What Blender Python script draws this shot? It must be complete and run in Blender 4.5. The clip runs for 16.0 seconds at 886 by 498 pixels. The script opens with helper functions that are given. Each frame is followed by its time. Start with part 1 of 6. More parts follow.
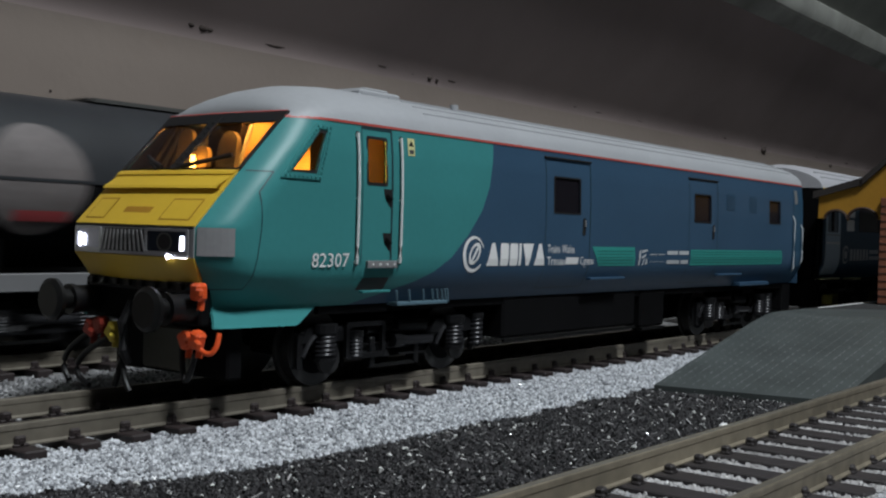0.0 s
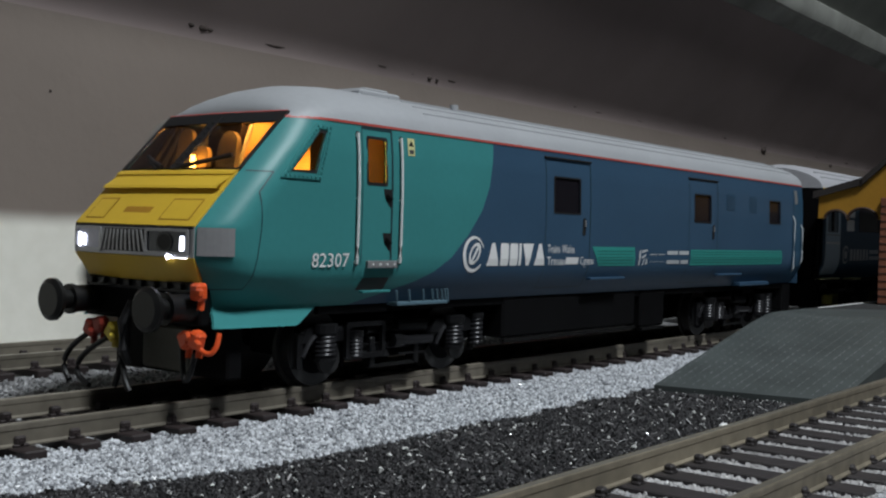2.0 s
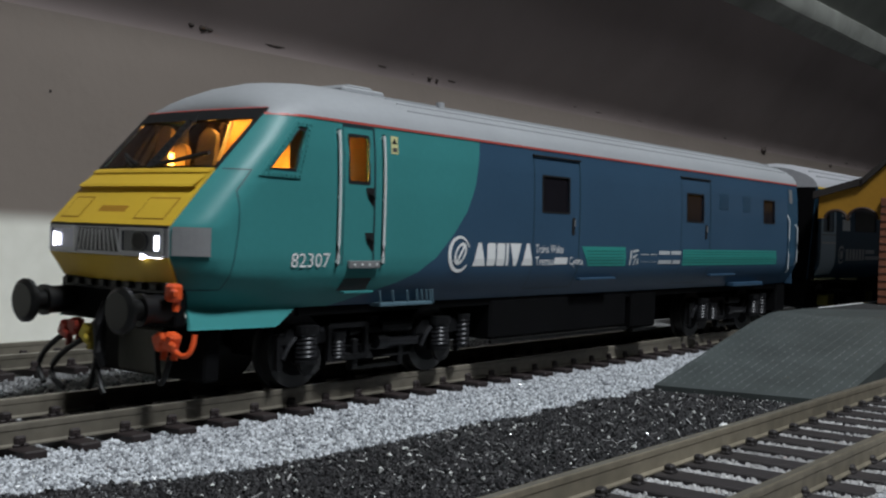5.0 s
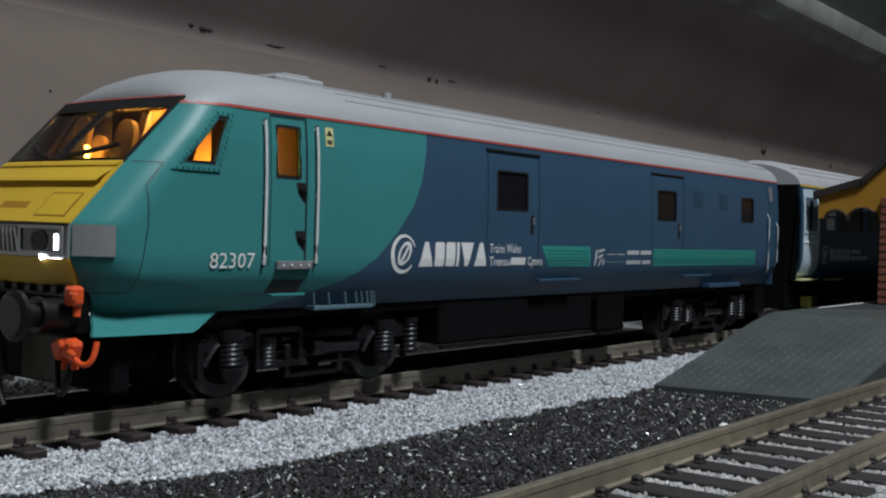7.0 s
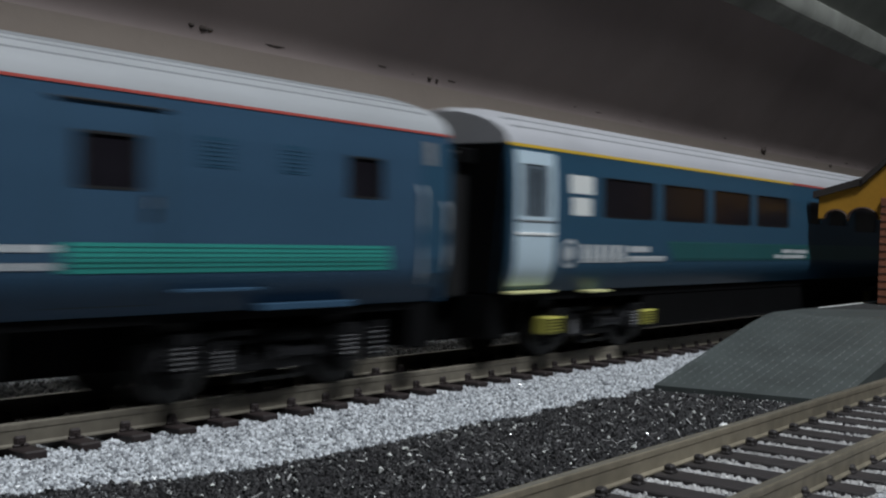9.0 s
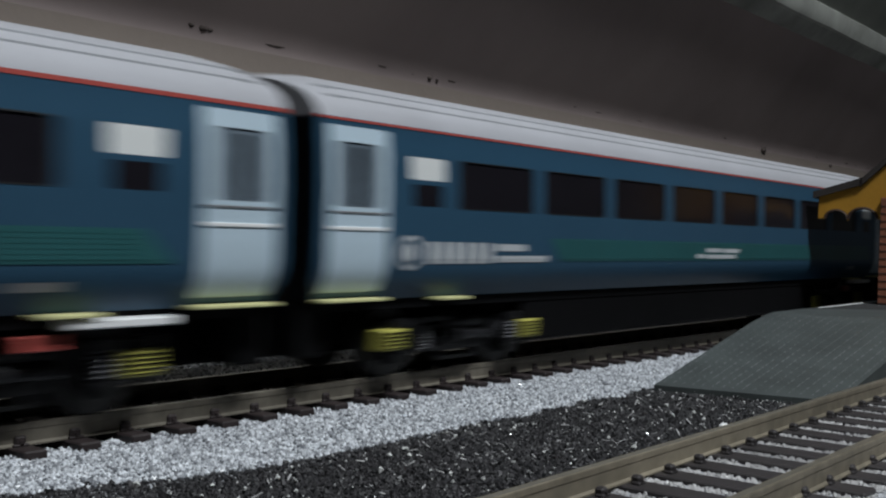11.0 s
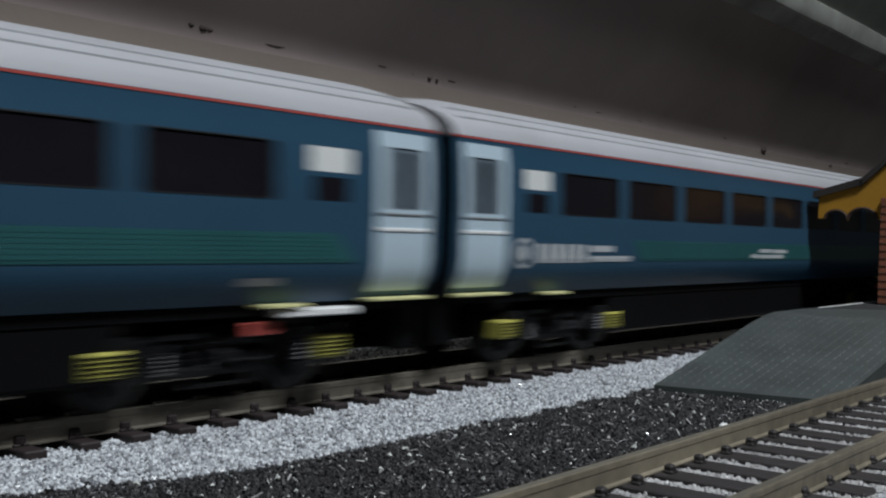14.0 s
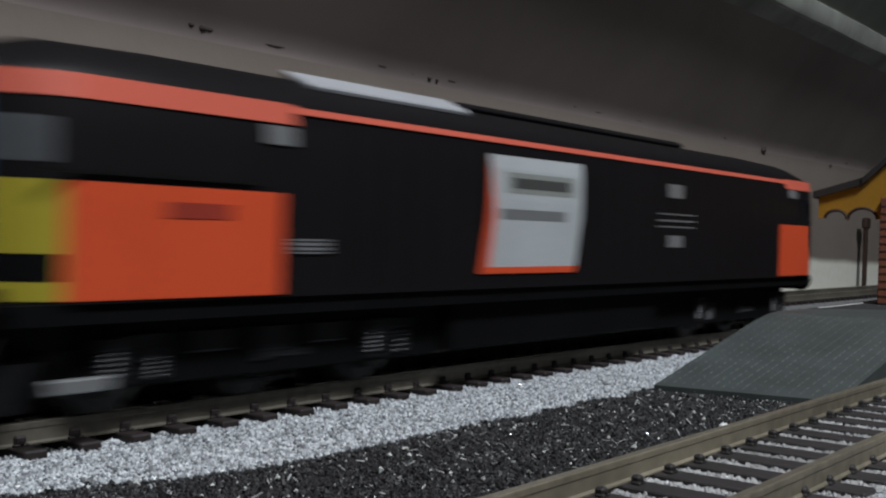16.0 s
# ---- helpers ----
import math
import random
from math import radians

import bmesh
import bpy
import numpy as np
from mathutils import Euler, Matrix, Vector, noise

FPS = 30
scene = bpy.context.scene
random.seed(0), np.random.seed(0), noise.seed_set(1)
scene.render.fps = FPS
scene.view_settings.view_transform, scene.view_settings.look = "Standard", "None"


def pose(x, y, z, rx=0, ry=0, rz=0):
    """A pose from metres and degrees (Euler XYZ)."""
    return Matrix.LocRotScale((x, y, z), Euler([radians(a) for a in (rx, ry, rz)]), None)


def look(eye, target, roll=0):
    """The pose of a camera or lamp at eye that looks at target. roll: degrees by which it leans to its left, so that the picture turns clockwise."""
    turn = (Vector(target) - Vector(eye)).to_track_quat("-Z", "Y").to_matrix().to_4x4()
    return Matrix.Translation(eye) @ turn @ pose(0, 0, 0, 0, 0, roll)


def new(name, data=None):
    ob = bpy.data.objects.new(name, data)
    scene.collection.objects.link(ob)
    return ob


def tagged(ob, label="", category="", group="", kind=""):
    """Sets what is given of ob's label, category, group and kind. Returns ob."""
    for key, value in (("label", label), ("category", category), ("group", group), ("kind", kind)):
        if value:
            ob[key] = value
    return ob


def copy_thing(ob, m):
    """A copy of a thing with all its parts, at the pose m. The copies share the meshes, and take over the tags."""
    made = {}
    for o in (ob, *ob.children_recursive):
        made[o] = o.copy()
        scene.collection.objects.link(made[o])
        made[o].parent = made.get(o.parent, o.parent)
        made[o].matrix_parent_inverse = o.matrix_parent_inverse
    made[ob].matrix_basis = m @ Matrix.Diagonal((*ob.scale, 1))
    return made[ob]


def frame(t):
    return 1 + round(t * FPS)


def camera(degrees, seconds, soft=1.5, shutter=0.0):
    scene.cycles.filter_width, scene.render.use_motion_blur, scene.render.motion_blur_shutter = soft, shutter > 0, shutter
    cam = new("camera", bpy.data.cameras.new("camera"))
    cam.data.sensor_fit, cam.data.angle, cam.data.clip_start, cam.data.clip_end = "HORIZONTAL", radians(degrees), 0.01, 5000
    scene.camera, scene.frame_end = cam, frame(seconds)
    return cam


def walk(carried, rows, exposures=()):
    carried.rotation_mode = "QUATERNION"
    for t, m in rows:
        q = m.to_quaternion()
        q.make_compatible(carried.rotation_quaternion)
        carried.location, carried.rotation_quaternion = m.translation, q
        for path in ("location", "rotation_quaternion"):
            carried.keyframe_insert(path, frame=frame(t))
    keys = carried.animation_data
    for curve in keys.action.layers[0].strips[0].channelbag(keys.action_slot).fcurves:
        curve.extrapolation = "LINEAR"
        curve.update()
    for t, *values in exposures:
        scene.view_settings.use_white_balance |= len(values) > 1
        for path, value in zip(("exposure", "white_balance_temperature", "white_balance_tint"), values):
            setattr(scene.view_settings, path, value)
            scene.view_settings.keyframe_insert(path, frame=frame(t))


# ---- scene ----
# The place is a 1:76 model railway: lengths below are in millimetres and turned into metres when linked.
MM = 0.001
cam = camera(43.595, 16.0, soft=2.2, shutter=0.8)
EYE = (-0.16859, -0.13607, 0.02604)
YAW, PITCH = radians(52.35), radians(-0.989)
AIM = (EYE[0] + math.sin(YAW) * math.cos(PITCH), EYE[1] + math.cos(YAW) * math.cos(PITCH), EYE[2] + math.sin(PITCH))
VIEW = look(EYE, AIM, 1.816)
walk(cam, [(0.0, VIEW), (16.0, VIEW)])

# ---- world and lamps ----
world = bpy.data.worlds.new("world")
scene.world = world
world.use_nodes = True
world.node_tree.nodes["Background"].inputs[0].default_value = (0.02, 0.02, 0.022, 1)
world.node_tree.nodes["Background"].inputs[1].default_value = 0.2
scene.view_settings.exposure = 0.0


def area(name, eye, target, size, watts, colour):
    data = bpy.data.lights.new(name, "AREA")
    data.shape, data.size, data.energy, data.color = "DISK", size, watts, colour
    ob = new(name, data)
    ob.matrix_world = look(eye, target)
    return ob


area("ceiling_lamp", (-0.08, -0.47, 0.78), (0.08, 0.0, 0.0), 0.15, 7.8, (0.90, 0.96, 1.0))


# ---- materials ----
def nodes_of(name):
    m = bpy.data.materials.new(name)
    m.use_nodes = True
    nt = m.node_tree
    return m, nt, nt.nodes["Principled BSDF"], nt.links


def mat(name, colour, rough=0.5, metal=0.0, vary=0.12, grain=900.0, bump=0.06, spec=0.5, coat=0.0):
    """A painted or moulded surface: two scales of tone and a fine relief. grain: features to the metre."""
    m, nt, p, ln = nodes_of(name)
    p.inputs["Roughness"].default_value, p.inputs["Metallic"].default_value = rough, metal
    p.inputs["Specular IOR Level"].default_value, p.inputs["Coat Weight"].default_value = spec, coat
    co = nt.nodes.new("ShaderNodeTexCoord")
    a, b = nt.nodes.new("ShaderNodeTexNoise"), nt.nodes.new("ShaderNodeTexNoise")
    a.inputs["Scale"].default_value, b.inputs["Scale"].default_value = grain * 0.06, grain
    a.inputs["Detail"].default_value, b.inputs["Detail"].default_value = 4, 3
    mix = nt.nodes.new("ShaderNodeMath")
    mix.operation = "MULTIPLY_ADD"
    mix.inputs[1].default_value = 0.45
    ramp = nt.nodes.new("ShaderNodeMapRange")
    ramp.inputs[1].default_value, ramp.inputs[2].default_value = 0.45, 1.0
    ramp.inputs[3].default_value, ramp.inputs[4].default_value = 1 - vary, 1 + vary
    tint = nt.nodes.new("ShaderNodeMix")
    tint.data_type, tint.blend_type = "RGBA", "MULTIPLY"
    tint.inputs[0].default_value = 1
    tint.inputs[6].default_value = (*colour, 1)
    for n in (a, b):
        ln.new(co.outputs["Object"], n.inputs["Vector"])
    ln.new(b.outputs[0], mix.inputs[0]), ln.new(a.outputs[0], mix.inputs[2])
    ln.new(mix.outputs[0], ramp.inputs[0]), ln.new(ramp.outputs[0], tint.inputs[7])
    ln.new(tint.outputs[2], p.inputs["Base Color"])
    if bump:
        bp = nt.nodes.new("ShaderNodeBump")
        bp.inputs["Strength"].default_value, bp.inputs["Distance"].default_value = bump, 0.0002
        ln.new(b.outputs[0], bp.inputs["Height"]), ln.new(bp.outputs[0], p.inputs["Normal"])
    return m


def glow(name, colour, strength):
    m, nt, p, ln = nodes_of(name)
    p.inputs["Base Color"].default_value = (0.6, 0.6, 0.6, 1)
    p.inputs["Emission Color"].default_value = (*colour, 1)
    p.inputs["Emission Strength"].default_value = strength
    return m


def glass(name, colour, rough=0.05):
    m, nt, p, ln = nodes_of(name)
    p.inputs["Base Color"].default_value = (*colour, 1)
    p.inputs["Roughness"].default_value = rough
    p.inputs["Transmission Weight"].default_value = 1.0
    p.inputs["IOR"].default_value = 1.35
    return m


def stone(name, dark, light, rough=0.7, glint=0.0):
    """Loose grains: a tone for each grain."""
    m, nt, p, ln = nodes_of(name)
    g, ramp = nt.nodes.new("ShaderNodeNewGeometry"), nt.nodes.new("ShaderNodeValToRGB")
    ramp.color_ramp.elements[0].color, ramp.color_ramp.elements[1].color = (*dark, 1), (*light, 1)
    ln.new(g.outputs["Random Per Island"], ramp.inputs[0]), ln.new(ramp.outputs[0], p.inputs["Base Color"])
    p.inputs["Roughness"].default_value = rough
    if glint:
        mr = nt.nodes.new("ShaderNodeMapRange")
        mr.inputs[1].default_value, mr.inputs[2].default_value = 0.0, 0.35
        mr.inputs[3].default_value, mr.inputs[4].default_value = glint, rough
        ln.new(g.outputs["Random Per Island"], mr.inputs[0]), ln.new(mr.outputs[0], p.inputs["Roughness"])
    return m


def tones(name, dark, light, scale, rough=0.8, bump=0.5, depth=0.0005, fine=True):
    m, nt, p, ln = nodes_of(name)
    co, a, ramp, bp = (nt.nodes.new("ShaderNode" + k) for k in ("TexCoord", "TexNoise", "ValToRGB", "Bump"))
    a.inputs["Scale"].default_value, a.inputs["Detail"].default_value = scale, 6 if fine else 2
    ramp.color_ramp.elements[0].position, ramp.color_ramp.elements[1].position = 0.32, 0.68
    ramp.color_ramp.elements[0].color, ramp.color_ramp.elements[1].color = (*dark, 1), (*light, 1)
    bp.inputs["Strength"].default_value, bp.inputs["Distance"].default_value = bump, depth
    ln.new(co.outputs["Object"], a.inputs["Vector"]), ln.new(a.outputs[0], ramp.inputs[0])
    ln.new(ramp.outputs[0], p.inputs["Base Color"]), ln.new(a.outputs[0], bp.inputs["Height"]), ln.new(bp.outputs[0], p.inputs["Normal"])
    p.inputs["Roughness"].default_value = rough
    return m


def wall_paint():
    """Grey distemper over a white-painted strip whose soft brushed edge runs downhill along the wall."""
    m, nt, p, ln = nodes_of("wall_paint")
    co, sep, n1, n2 = (nt.nodes.new("ShaderNode" + k) for k in ("TexCoord", "SeparateXYZ", "TexNoise", "TexNoise"))
    n1.inputs["Scale"].default_value, n2.inputs["Scale"].default_value = 25, 220
    n1.inputs["Detail"].default_value = n2.inputs["Detail"].default_value = 5
    ln.new(co.outputs["Object"], sep.inputs[0])
    for n in (n1, n2):
        ln.new(co.outputs["Object"], n.inputs["Vector"])
    slope = nt.nodes.new("ShaderNodeMath")
    slope.operation, slope.inputs[1].default_value = "MULTIPLY_ADD", 0.0215
    ln.new(sep.outputs[0], slope.inputs[0]), ln.new(sep.outputs[2], slope.inputs[2])
    wob = nt.nodes.new("ShaderNodeMath")
    wob.operation, wob.inputs[1].default_value = "MULTIPLY_ADD", 0.003
    ln.new(n1.outputs[0], wob.inputs[0]), ln.new(slope.outputs[0], wob.inputs[2])
    edge = nt.nodes.new("ShaderNodeMapRange")
    edge.interpolation_type = "SMOOTHSTEP"
    edge.inputs[1].default_value, edge.inputs[2].default_value = 0.0245, 0.0295
    ln.new(wob.outputs[0], edge.inputs[0])
    white, grey = nt.nodes.new("ShaderNodeValToRGB"), nt.nodes.new("ShaderNodeValToRGB")
    white.color_ramp.elements[0].color, white.color_ramp.elements[1].color = (0.78, 0.76, 0.67, 1), (0.92, 0.90, 0.82, 1)
    grey.color_ramp.elements[0].color, grey.color_ramp.elements[1].color = (0.182, 0.148, 0.127, 1), (0.240, 0.199, 0.172, 1)
    ln.new(n2.outputs[0], white.inputs[0]), ln.new(n1.outputs[0], grey.inputs[0])
    mix = nt.nodes.new("ShaderNodeMix")
    mix.data_type = "RGBA"
    ln.new(edge.outputs[0], mix.inputs[0]), ln.new(white.outputs[0], mix.inputs[6]), ln.new(grey.outputs[0], mix.inputs[7])
    n3, spot, worn = nt.nodes.new("ShaderNodeTexNoise"), nt.nodes.new("ShaderNodeMapRange"), nt.nodes.new("ShaderNodeMix")
    n3.inputs["Scale"].default_value, n3.inputs["Detail"].default_value = 95, 2
    spot.inputs[1].default_value, spot.inputs[2].default_value, spot.inputs[4].default_value = 0.72, 0.80, 0.55
    worn.data_type = "RGBA"
    worn.inputs[7].default_value = (0.07, 0.055, 0.045, 1)
    ln.new(co.outputs["Object"], n3.inputs["Vector"]), ln.new(n3.outputs[0], spot.inputs[0]), ln.new(spot.outputs[0], worn.inputs[0])
    ln.new(mix.outputs[2], worn.inputs[6]), ln.new(worn.outputs[2], p.inputs["Base Color"])
    bp = nt.nodes.new("ShaderNodeBump")
    bp.inputs["Strength"].default_value, bp.inputs["Distance"].default_value = 0.25, 0.0006
    ln.new(n2.outputs[0], bp.inputs["Height"]), ln.new(bp.outputs[0], p.inputs["Normal"])
    p.inputs["Roughness"].default_value = 0.85
    return m


TEAL = mat("teal_paint", (0.046, 0.218, 0.220), 0.33, vary=0.06, bump=0.06, spec=0.13)
NAVY = mat("navy_paint", (0.035, 0.076, 0.130), 0.42, vary=0.06, bump=0.03, spec=0.2)
COACH_BLUE = mat("coach_blue_paint", (0.024, 0.067, 0.114), 0.40, vary=0.06, bump=0.03, spec=0.25)
TURQ = mat("turquoise_paint", (0.030, 0.27, 0.235), 0.42, vary=0.05)
COACH_GREEN = mat("coach_green_paint", (0.017, 0.088, 0.094), 0.42, vary=0.08)
ROOF = mat("roof_grey_paint", (0.34, 0.35, 0.37), 0.55, vary=0.08, bump=0.08)
COACH_ROOF = mat("coach_roof_paint", (0.40, 0.40, 0.43), 0.55, vary=0.08, bump=0.08)
YELLOW = mat("warning_yellow_paint", (0.66, 0.43, 0.040), 0.42, vary=0.05)
RED = mat("red_paint", (0.42, 0.075, 0.062), 0.45, vary=0.05)
BLACK = mat("black_plastic", (0.0075, 0.0075, 0.0085), 0.42, vary=0.2, spec=0.35)
NEARBLACK = mat("dark_underframe", (0.0045, 0.0045, 0.005), 0.65, vary=0.3, spec=0.07)
RUBBER = mat("rubber_seal", (0.008, 0.008, 0.009), 0.6)
SEAM = mat("painted_seam", (0.010, 0.034, 0.042), 0.55)
GREYP = mat("lamp_panel_grey", (0.30, 0.30, 0.31), 0.34, metal=0.45, vary=0.1)
CHROME = mat("bright_handrail", (0.80, 0.80, 0.80), 0.25, metal=0.15)
WHITE = mat("white_print", (0.78, 0.78, 0.78), 0.5, vary=0.04)
PALE = mat("pale_blue_door_paint", (0.47, 0.58, 0.66), 0.42, vary=0.05)
ORANGE = mat("orange_plastic", (0.72, 0.09, 0.018), 0.45, vary=0.06)
LOCO_RED = mat("loco_red_paint", (0.66, 0.13, 0.085), 0.45, vary=0.06)
# Darker than the warning yellow: the shade on the loco's front is mixed in.
LOCO_YELLOW = mat("loco_shaded_yellow", (0.40, 0.33, 0.03), 0.45, vary=0.1)
LOCO_ORANGE = mat("loco_orange_paint", (0.70, 0.082, 0.026), 0.45, vary=0.06)
LOCO_BLACK = mat("loco_black_paint", (0.0085, 0.007, 0.008), 0.5, vary=0.12, spec=0.14)
BUFFER = mat("buffer_steel", (0.013, 0.013, 0.013), 0.40, metal=0.5)
WHEEL = mat("wheel_steel", (0.06, 0.06, 0.06), 0.42, metal=0.7, vary=0.25)
RAILTOP = mat("nickel_silver_rail", (0.215, 0.185, 0.138), 0.55, metal=0.25, vary=0.5, grain=420)
MAINRAIL = mat("brown_tarnished_rail", (0.158, 0.140, 0.112), 0.55, metal=0.25, vary=0.5, grain=420)
RAILHEAD = mat("worn_rail_head", (0.30, 0.27, 0.22), 0.36, metal=0.6, vary=0.35, grain=300)
SIDEGRAIN = mat("dusty_siding_chips", (0.44, 0.43, 0.43), 0.8, vary=0.5, grain=900)
# Grey of the loco cab glass, in place of its reflection.
CABWINDOW = mat("cab_window_reflection", (0.085, 0.088, 0.095), 0.35, vary=0.2)
SLEEPER = mat("brown_black_sleeper", (0.022, 0.015, 0.015), 0.6, vary=0.3)
DARKSLEEPER = mat("black_sleeper", (0.032, 0.027, 0.028), 0.6, vary=0.3)
DARKGLASS = mat("tinted_window", (0.010, 0.009, 0.012), 0.22, vary=0.4, grain=300, bump=0.0, spec=0.3)
# The grey-blue of the door glass is a pale reflection put into its colour.
DOORGLASS = mat("door_window_reflection", (0.13, 0.165, 0.20), 0.3, vary=0.35, grain=400, bump=0.0)
SILVER = mat("silver_lamp_frame", (0.34, 0.34, 0.35), 0.32, metal=0.35, vary=0.12)
REFLECTOR = mat("lit_lamp_reflector", (0.42, 0.42, 0.50), 0.25, metal=0.3, vary=0.25, grain=1400)
SPRING = mat("oiled_spring_steel", (0.022, 0.022, 0.025), 0.36, metal=0.35, spec=0.35)
GUARD = mat("olive_grey_guard", (0.085, 0.083, 0.066), 0.6, vary=0.2)
HANGER = mat("dull_blue_step", (0.085, 0.15, 0.19), 0.5)
STEPYELLOW = mat("pale_yellow_cover", (0.42, 0.39, 0.085), 0.5, vary=0.15)
FROSTED = mat("frosted_window", (0.70, 0.71, 0.70), 0.45, vary=0.05)
CABGLASS = glass("cab_glass", (0.95, 0.95, 0.95))
# Cab colours hold lamplight and gloom: amber cream where lit, near-black brown elsewhere.
CABIN = mat("cab_lamplit_cream", (0.62, 0.42, 0.17), 0.6, vary=0.1)
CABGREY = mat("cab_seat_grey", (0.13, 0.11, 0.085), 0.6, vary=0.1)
CABDARK = mat("cab_unlit_brown", (0.016, 0.010, 0.007), 0.65, spec=0.2)
CABLAMP = glow("cab_lamp_glow", (1.0, 0.42, 0.07), 27.0)
# Glow of an added block that brightens the view through the quarter window.
SIDEFILL = glow("hidden_fill_glow", (1.0, 0.46, 0.08), 45.0)
WARMFILL = glow("warm_fill_glow", (1.0, 0.46, 0.08), 15.0)
HEADLAMP = glow("marker_lamp_glow", (0.84, 0.88, 1.0), 7.0)
BEAMLAMP = glow("headlamp_glow", (0.72, 0.74, 1.0), 18.0)
LAMPLENS = mat("dark_lamp_lens", (0.03, 0.035, 0.05), 0.12, vary=0.2, bump=0)
CABLEY = mat("yellow_tap", (0.62, 0.47, 0.05), 0.5)
DARKRED = mat("dark_red_tap", (0.32, 0.035, 0.02), 0.5)
WARNY = mat("sign_pale_yellow", (0.62, 0.60, 0.30), 0.5)
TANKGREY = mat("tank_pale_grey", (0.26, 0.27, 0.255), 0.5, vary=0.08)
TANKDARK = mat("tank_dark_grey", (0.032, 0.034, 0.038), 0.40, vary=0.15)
DEEPGREY = mat("tank_deep_grey", (0.06, 0.06, 0.058), 0.6, vary=0.2)
TANKRED = mat("tank_red", (0.33, 0.055, 0.06), 0.5)
STRIPE_DARK = mat("stripe_gap", (0.016, 0.09, 0.095), 0.45)
OCHRE = mat("station_ochre_paint", (0.38, 0.185, 0.012), 0.7, vary=0.15, bump=0.2)
BROWN = mat("station_brown_paint", (0.035, 0.016, 0.010), 0.7, vary=0.2)
SLATE = mat("station_roof_card", (0.028, 0.022, 0.020), 0.8, vary=0.3)
BRICK = mat("station_brick", (0.22, 0.075, 0.04), 0.8, vary=0.3, grain=1500)
RAMP = mat("grey_platform_ramp", (0.058, 0.067, 0.066), 0.55, vary=0.26, grain=1800, bump=0.15)
RAMPMARK = mat("pale_platform_speck", (0.165, 0.175, 0.175), 0.6, vary=0.4)
DARKDECK = tones("platform_dark_surface", (0.018, 0.018, 0.019), (0.035, 0.035, 0.036), 700)
WHITEBED = tones("pale_ballast_bed", (0.22, 0.225, 0.24), (0.55, 0.56, 0.59), 1100, bump=0.9, depth=0.001)
DARKBED = tones("dark_ballast_bed", (0.006, 0.006, 0.007), (0.03, 0.03, 0.032), 1100, bump=0.9, depth=0.001)
DULLBED = tones("dull_ballast_bed", (0.10, 0.10, 0.102), (0.32, 0.32, 0.325), 900, bump=0.9, depth=0.001)
DULLGRAIN = stone("dull_grain", (0.12, 0.12, 0.125), (0.46, 0.46, 0.47), 0.6)
PALEGRAIN = stone("pale_grain", (0.14, 0.147, 0.163), (0.74, 0.76, 0.80), 0.5, 0.25)
DARKGRAIN = stone("coal_grain", (0.005, 0.005, 0.0055), (0.036, 0.033, 0.036), 0.65, 0.35)
SLIVER = mat("glint_sliver", (0.60, 0.59, 0.59), 0.3)
SIGNGREY = mat("sign_pale_grey", (0.46, 0.48, 0.50), 0.5, vary=0.1)
SPARK = mat("glint_white", (0.80, 0.80, 0.78), 0.25, metal=0.3)
WALLP = wall_paint()
SLOPE = tones("ceiling_slope_paint", (0.222, 0.178, 0.172), (0.300, 0.242, 0.232), 14, bump=0.2, depth=0.001)
UPPERSLOPE = tones("upper_slope_green_grey", (0.10, 0.107, 0.092), (0.16, 0.166, 0.145), 30, bump=0.3, depth=0.001)
FILLER = mat("dark_crack_filler", (0.080, 0.062, 0.055), 0.85, vary=0.4, grain=500)
PLASTER = tones("plaster", (0.42, 0.41, 0.39), (0.52, 0.51, 0.49), 7, bump=0.15, depth=0.002)
BEAM = tones("beam_paint", (0.19, 0.195, 0.175), (0.36, 0.365, 0.335), 45, bump=0.2, depth=0.001)
BOARD = tones("grey_baseboard", (0.10, 0.10, 0.11), (0.20, 0.20, 0.21), 60, bump=0.3)


# ---- mesh helpers ----
def part(name, bm, material, parent=None, label="", smooth=False, thick=0.0):
    """Links a bmesh, in millimetres, as one mesh object."""
    bmesh.ops.scale(bm, vec=(MM, MM, MM), verts=bm.verts)
    me = bpy.data.meshes.new(name)
    bm.normal_update()
    bm.to_mesh(me)
    bm.free()
    me.materials.append(material)
    if smooth:
        me.shade_smooth()
        me.set_sharp_from_angle(angle=radians(38))
    ob = new(name, me)
    ob.parent = parent
    if thick:
        s = ob.modifiers.new("thickness", "SOLIDIFY")
        s.thickness, s.offset = thick * MM, 0
    if label:
        tagged(ob, label)
    return ob


def thing(name, label, category, group="", at=(0, 0, 0), turn=0):
    ob = new(name)
    ob.matrix_basis = pose(at[0] * MM, at[1] * MM, at[2] * MM, 0, 0, turn)
    return tagged(ob, label, category, group)


def bm_new():
    return bmesh.new()


def box(bm, x0, x1, y0, y1, z0, z1, bevel=0.0, m=None):
    r = bmesh.ops.create_cube(bm, size=1)
    vs = r["verts"]
    for v in vs:
        v.co = Vector(((x0 + x1) / 2 + v.co.x * (x1 - x0), (y0 + y1) / 2 + v.co.y * (y1 - y0), (z0 + z1) / 2 + v.co.z * (z1 - z0)))
    if m is not None:
        for v in vs:
            v.co = m @ v.co
    if bevel:
        es = list({e for v in vs for e in v.link_edges})
        bmesh.ops.bevel(bm, geom=es, offset=bevel, segments=1, affect="EDGES", profile=0.5)
    return bm


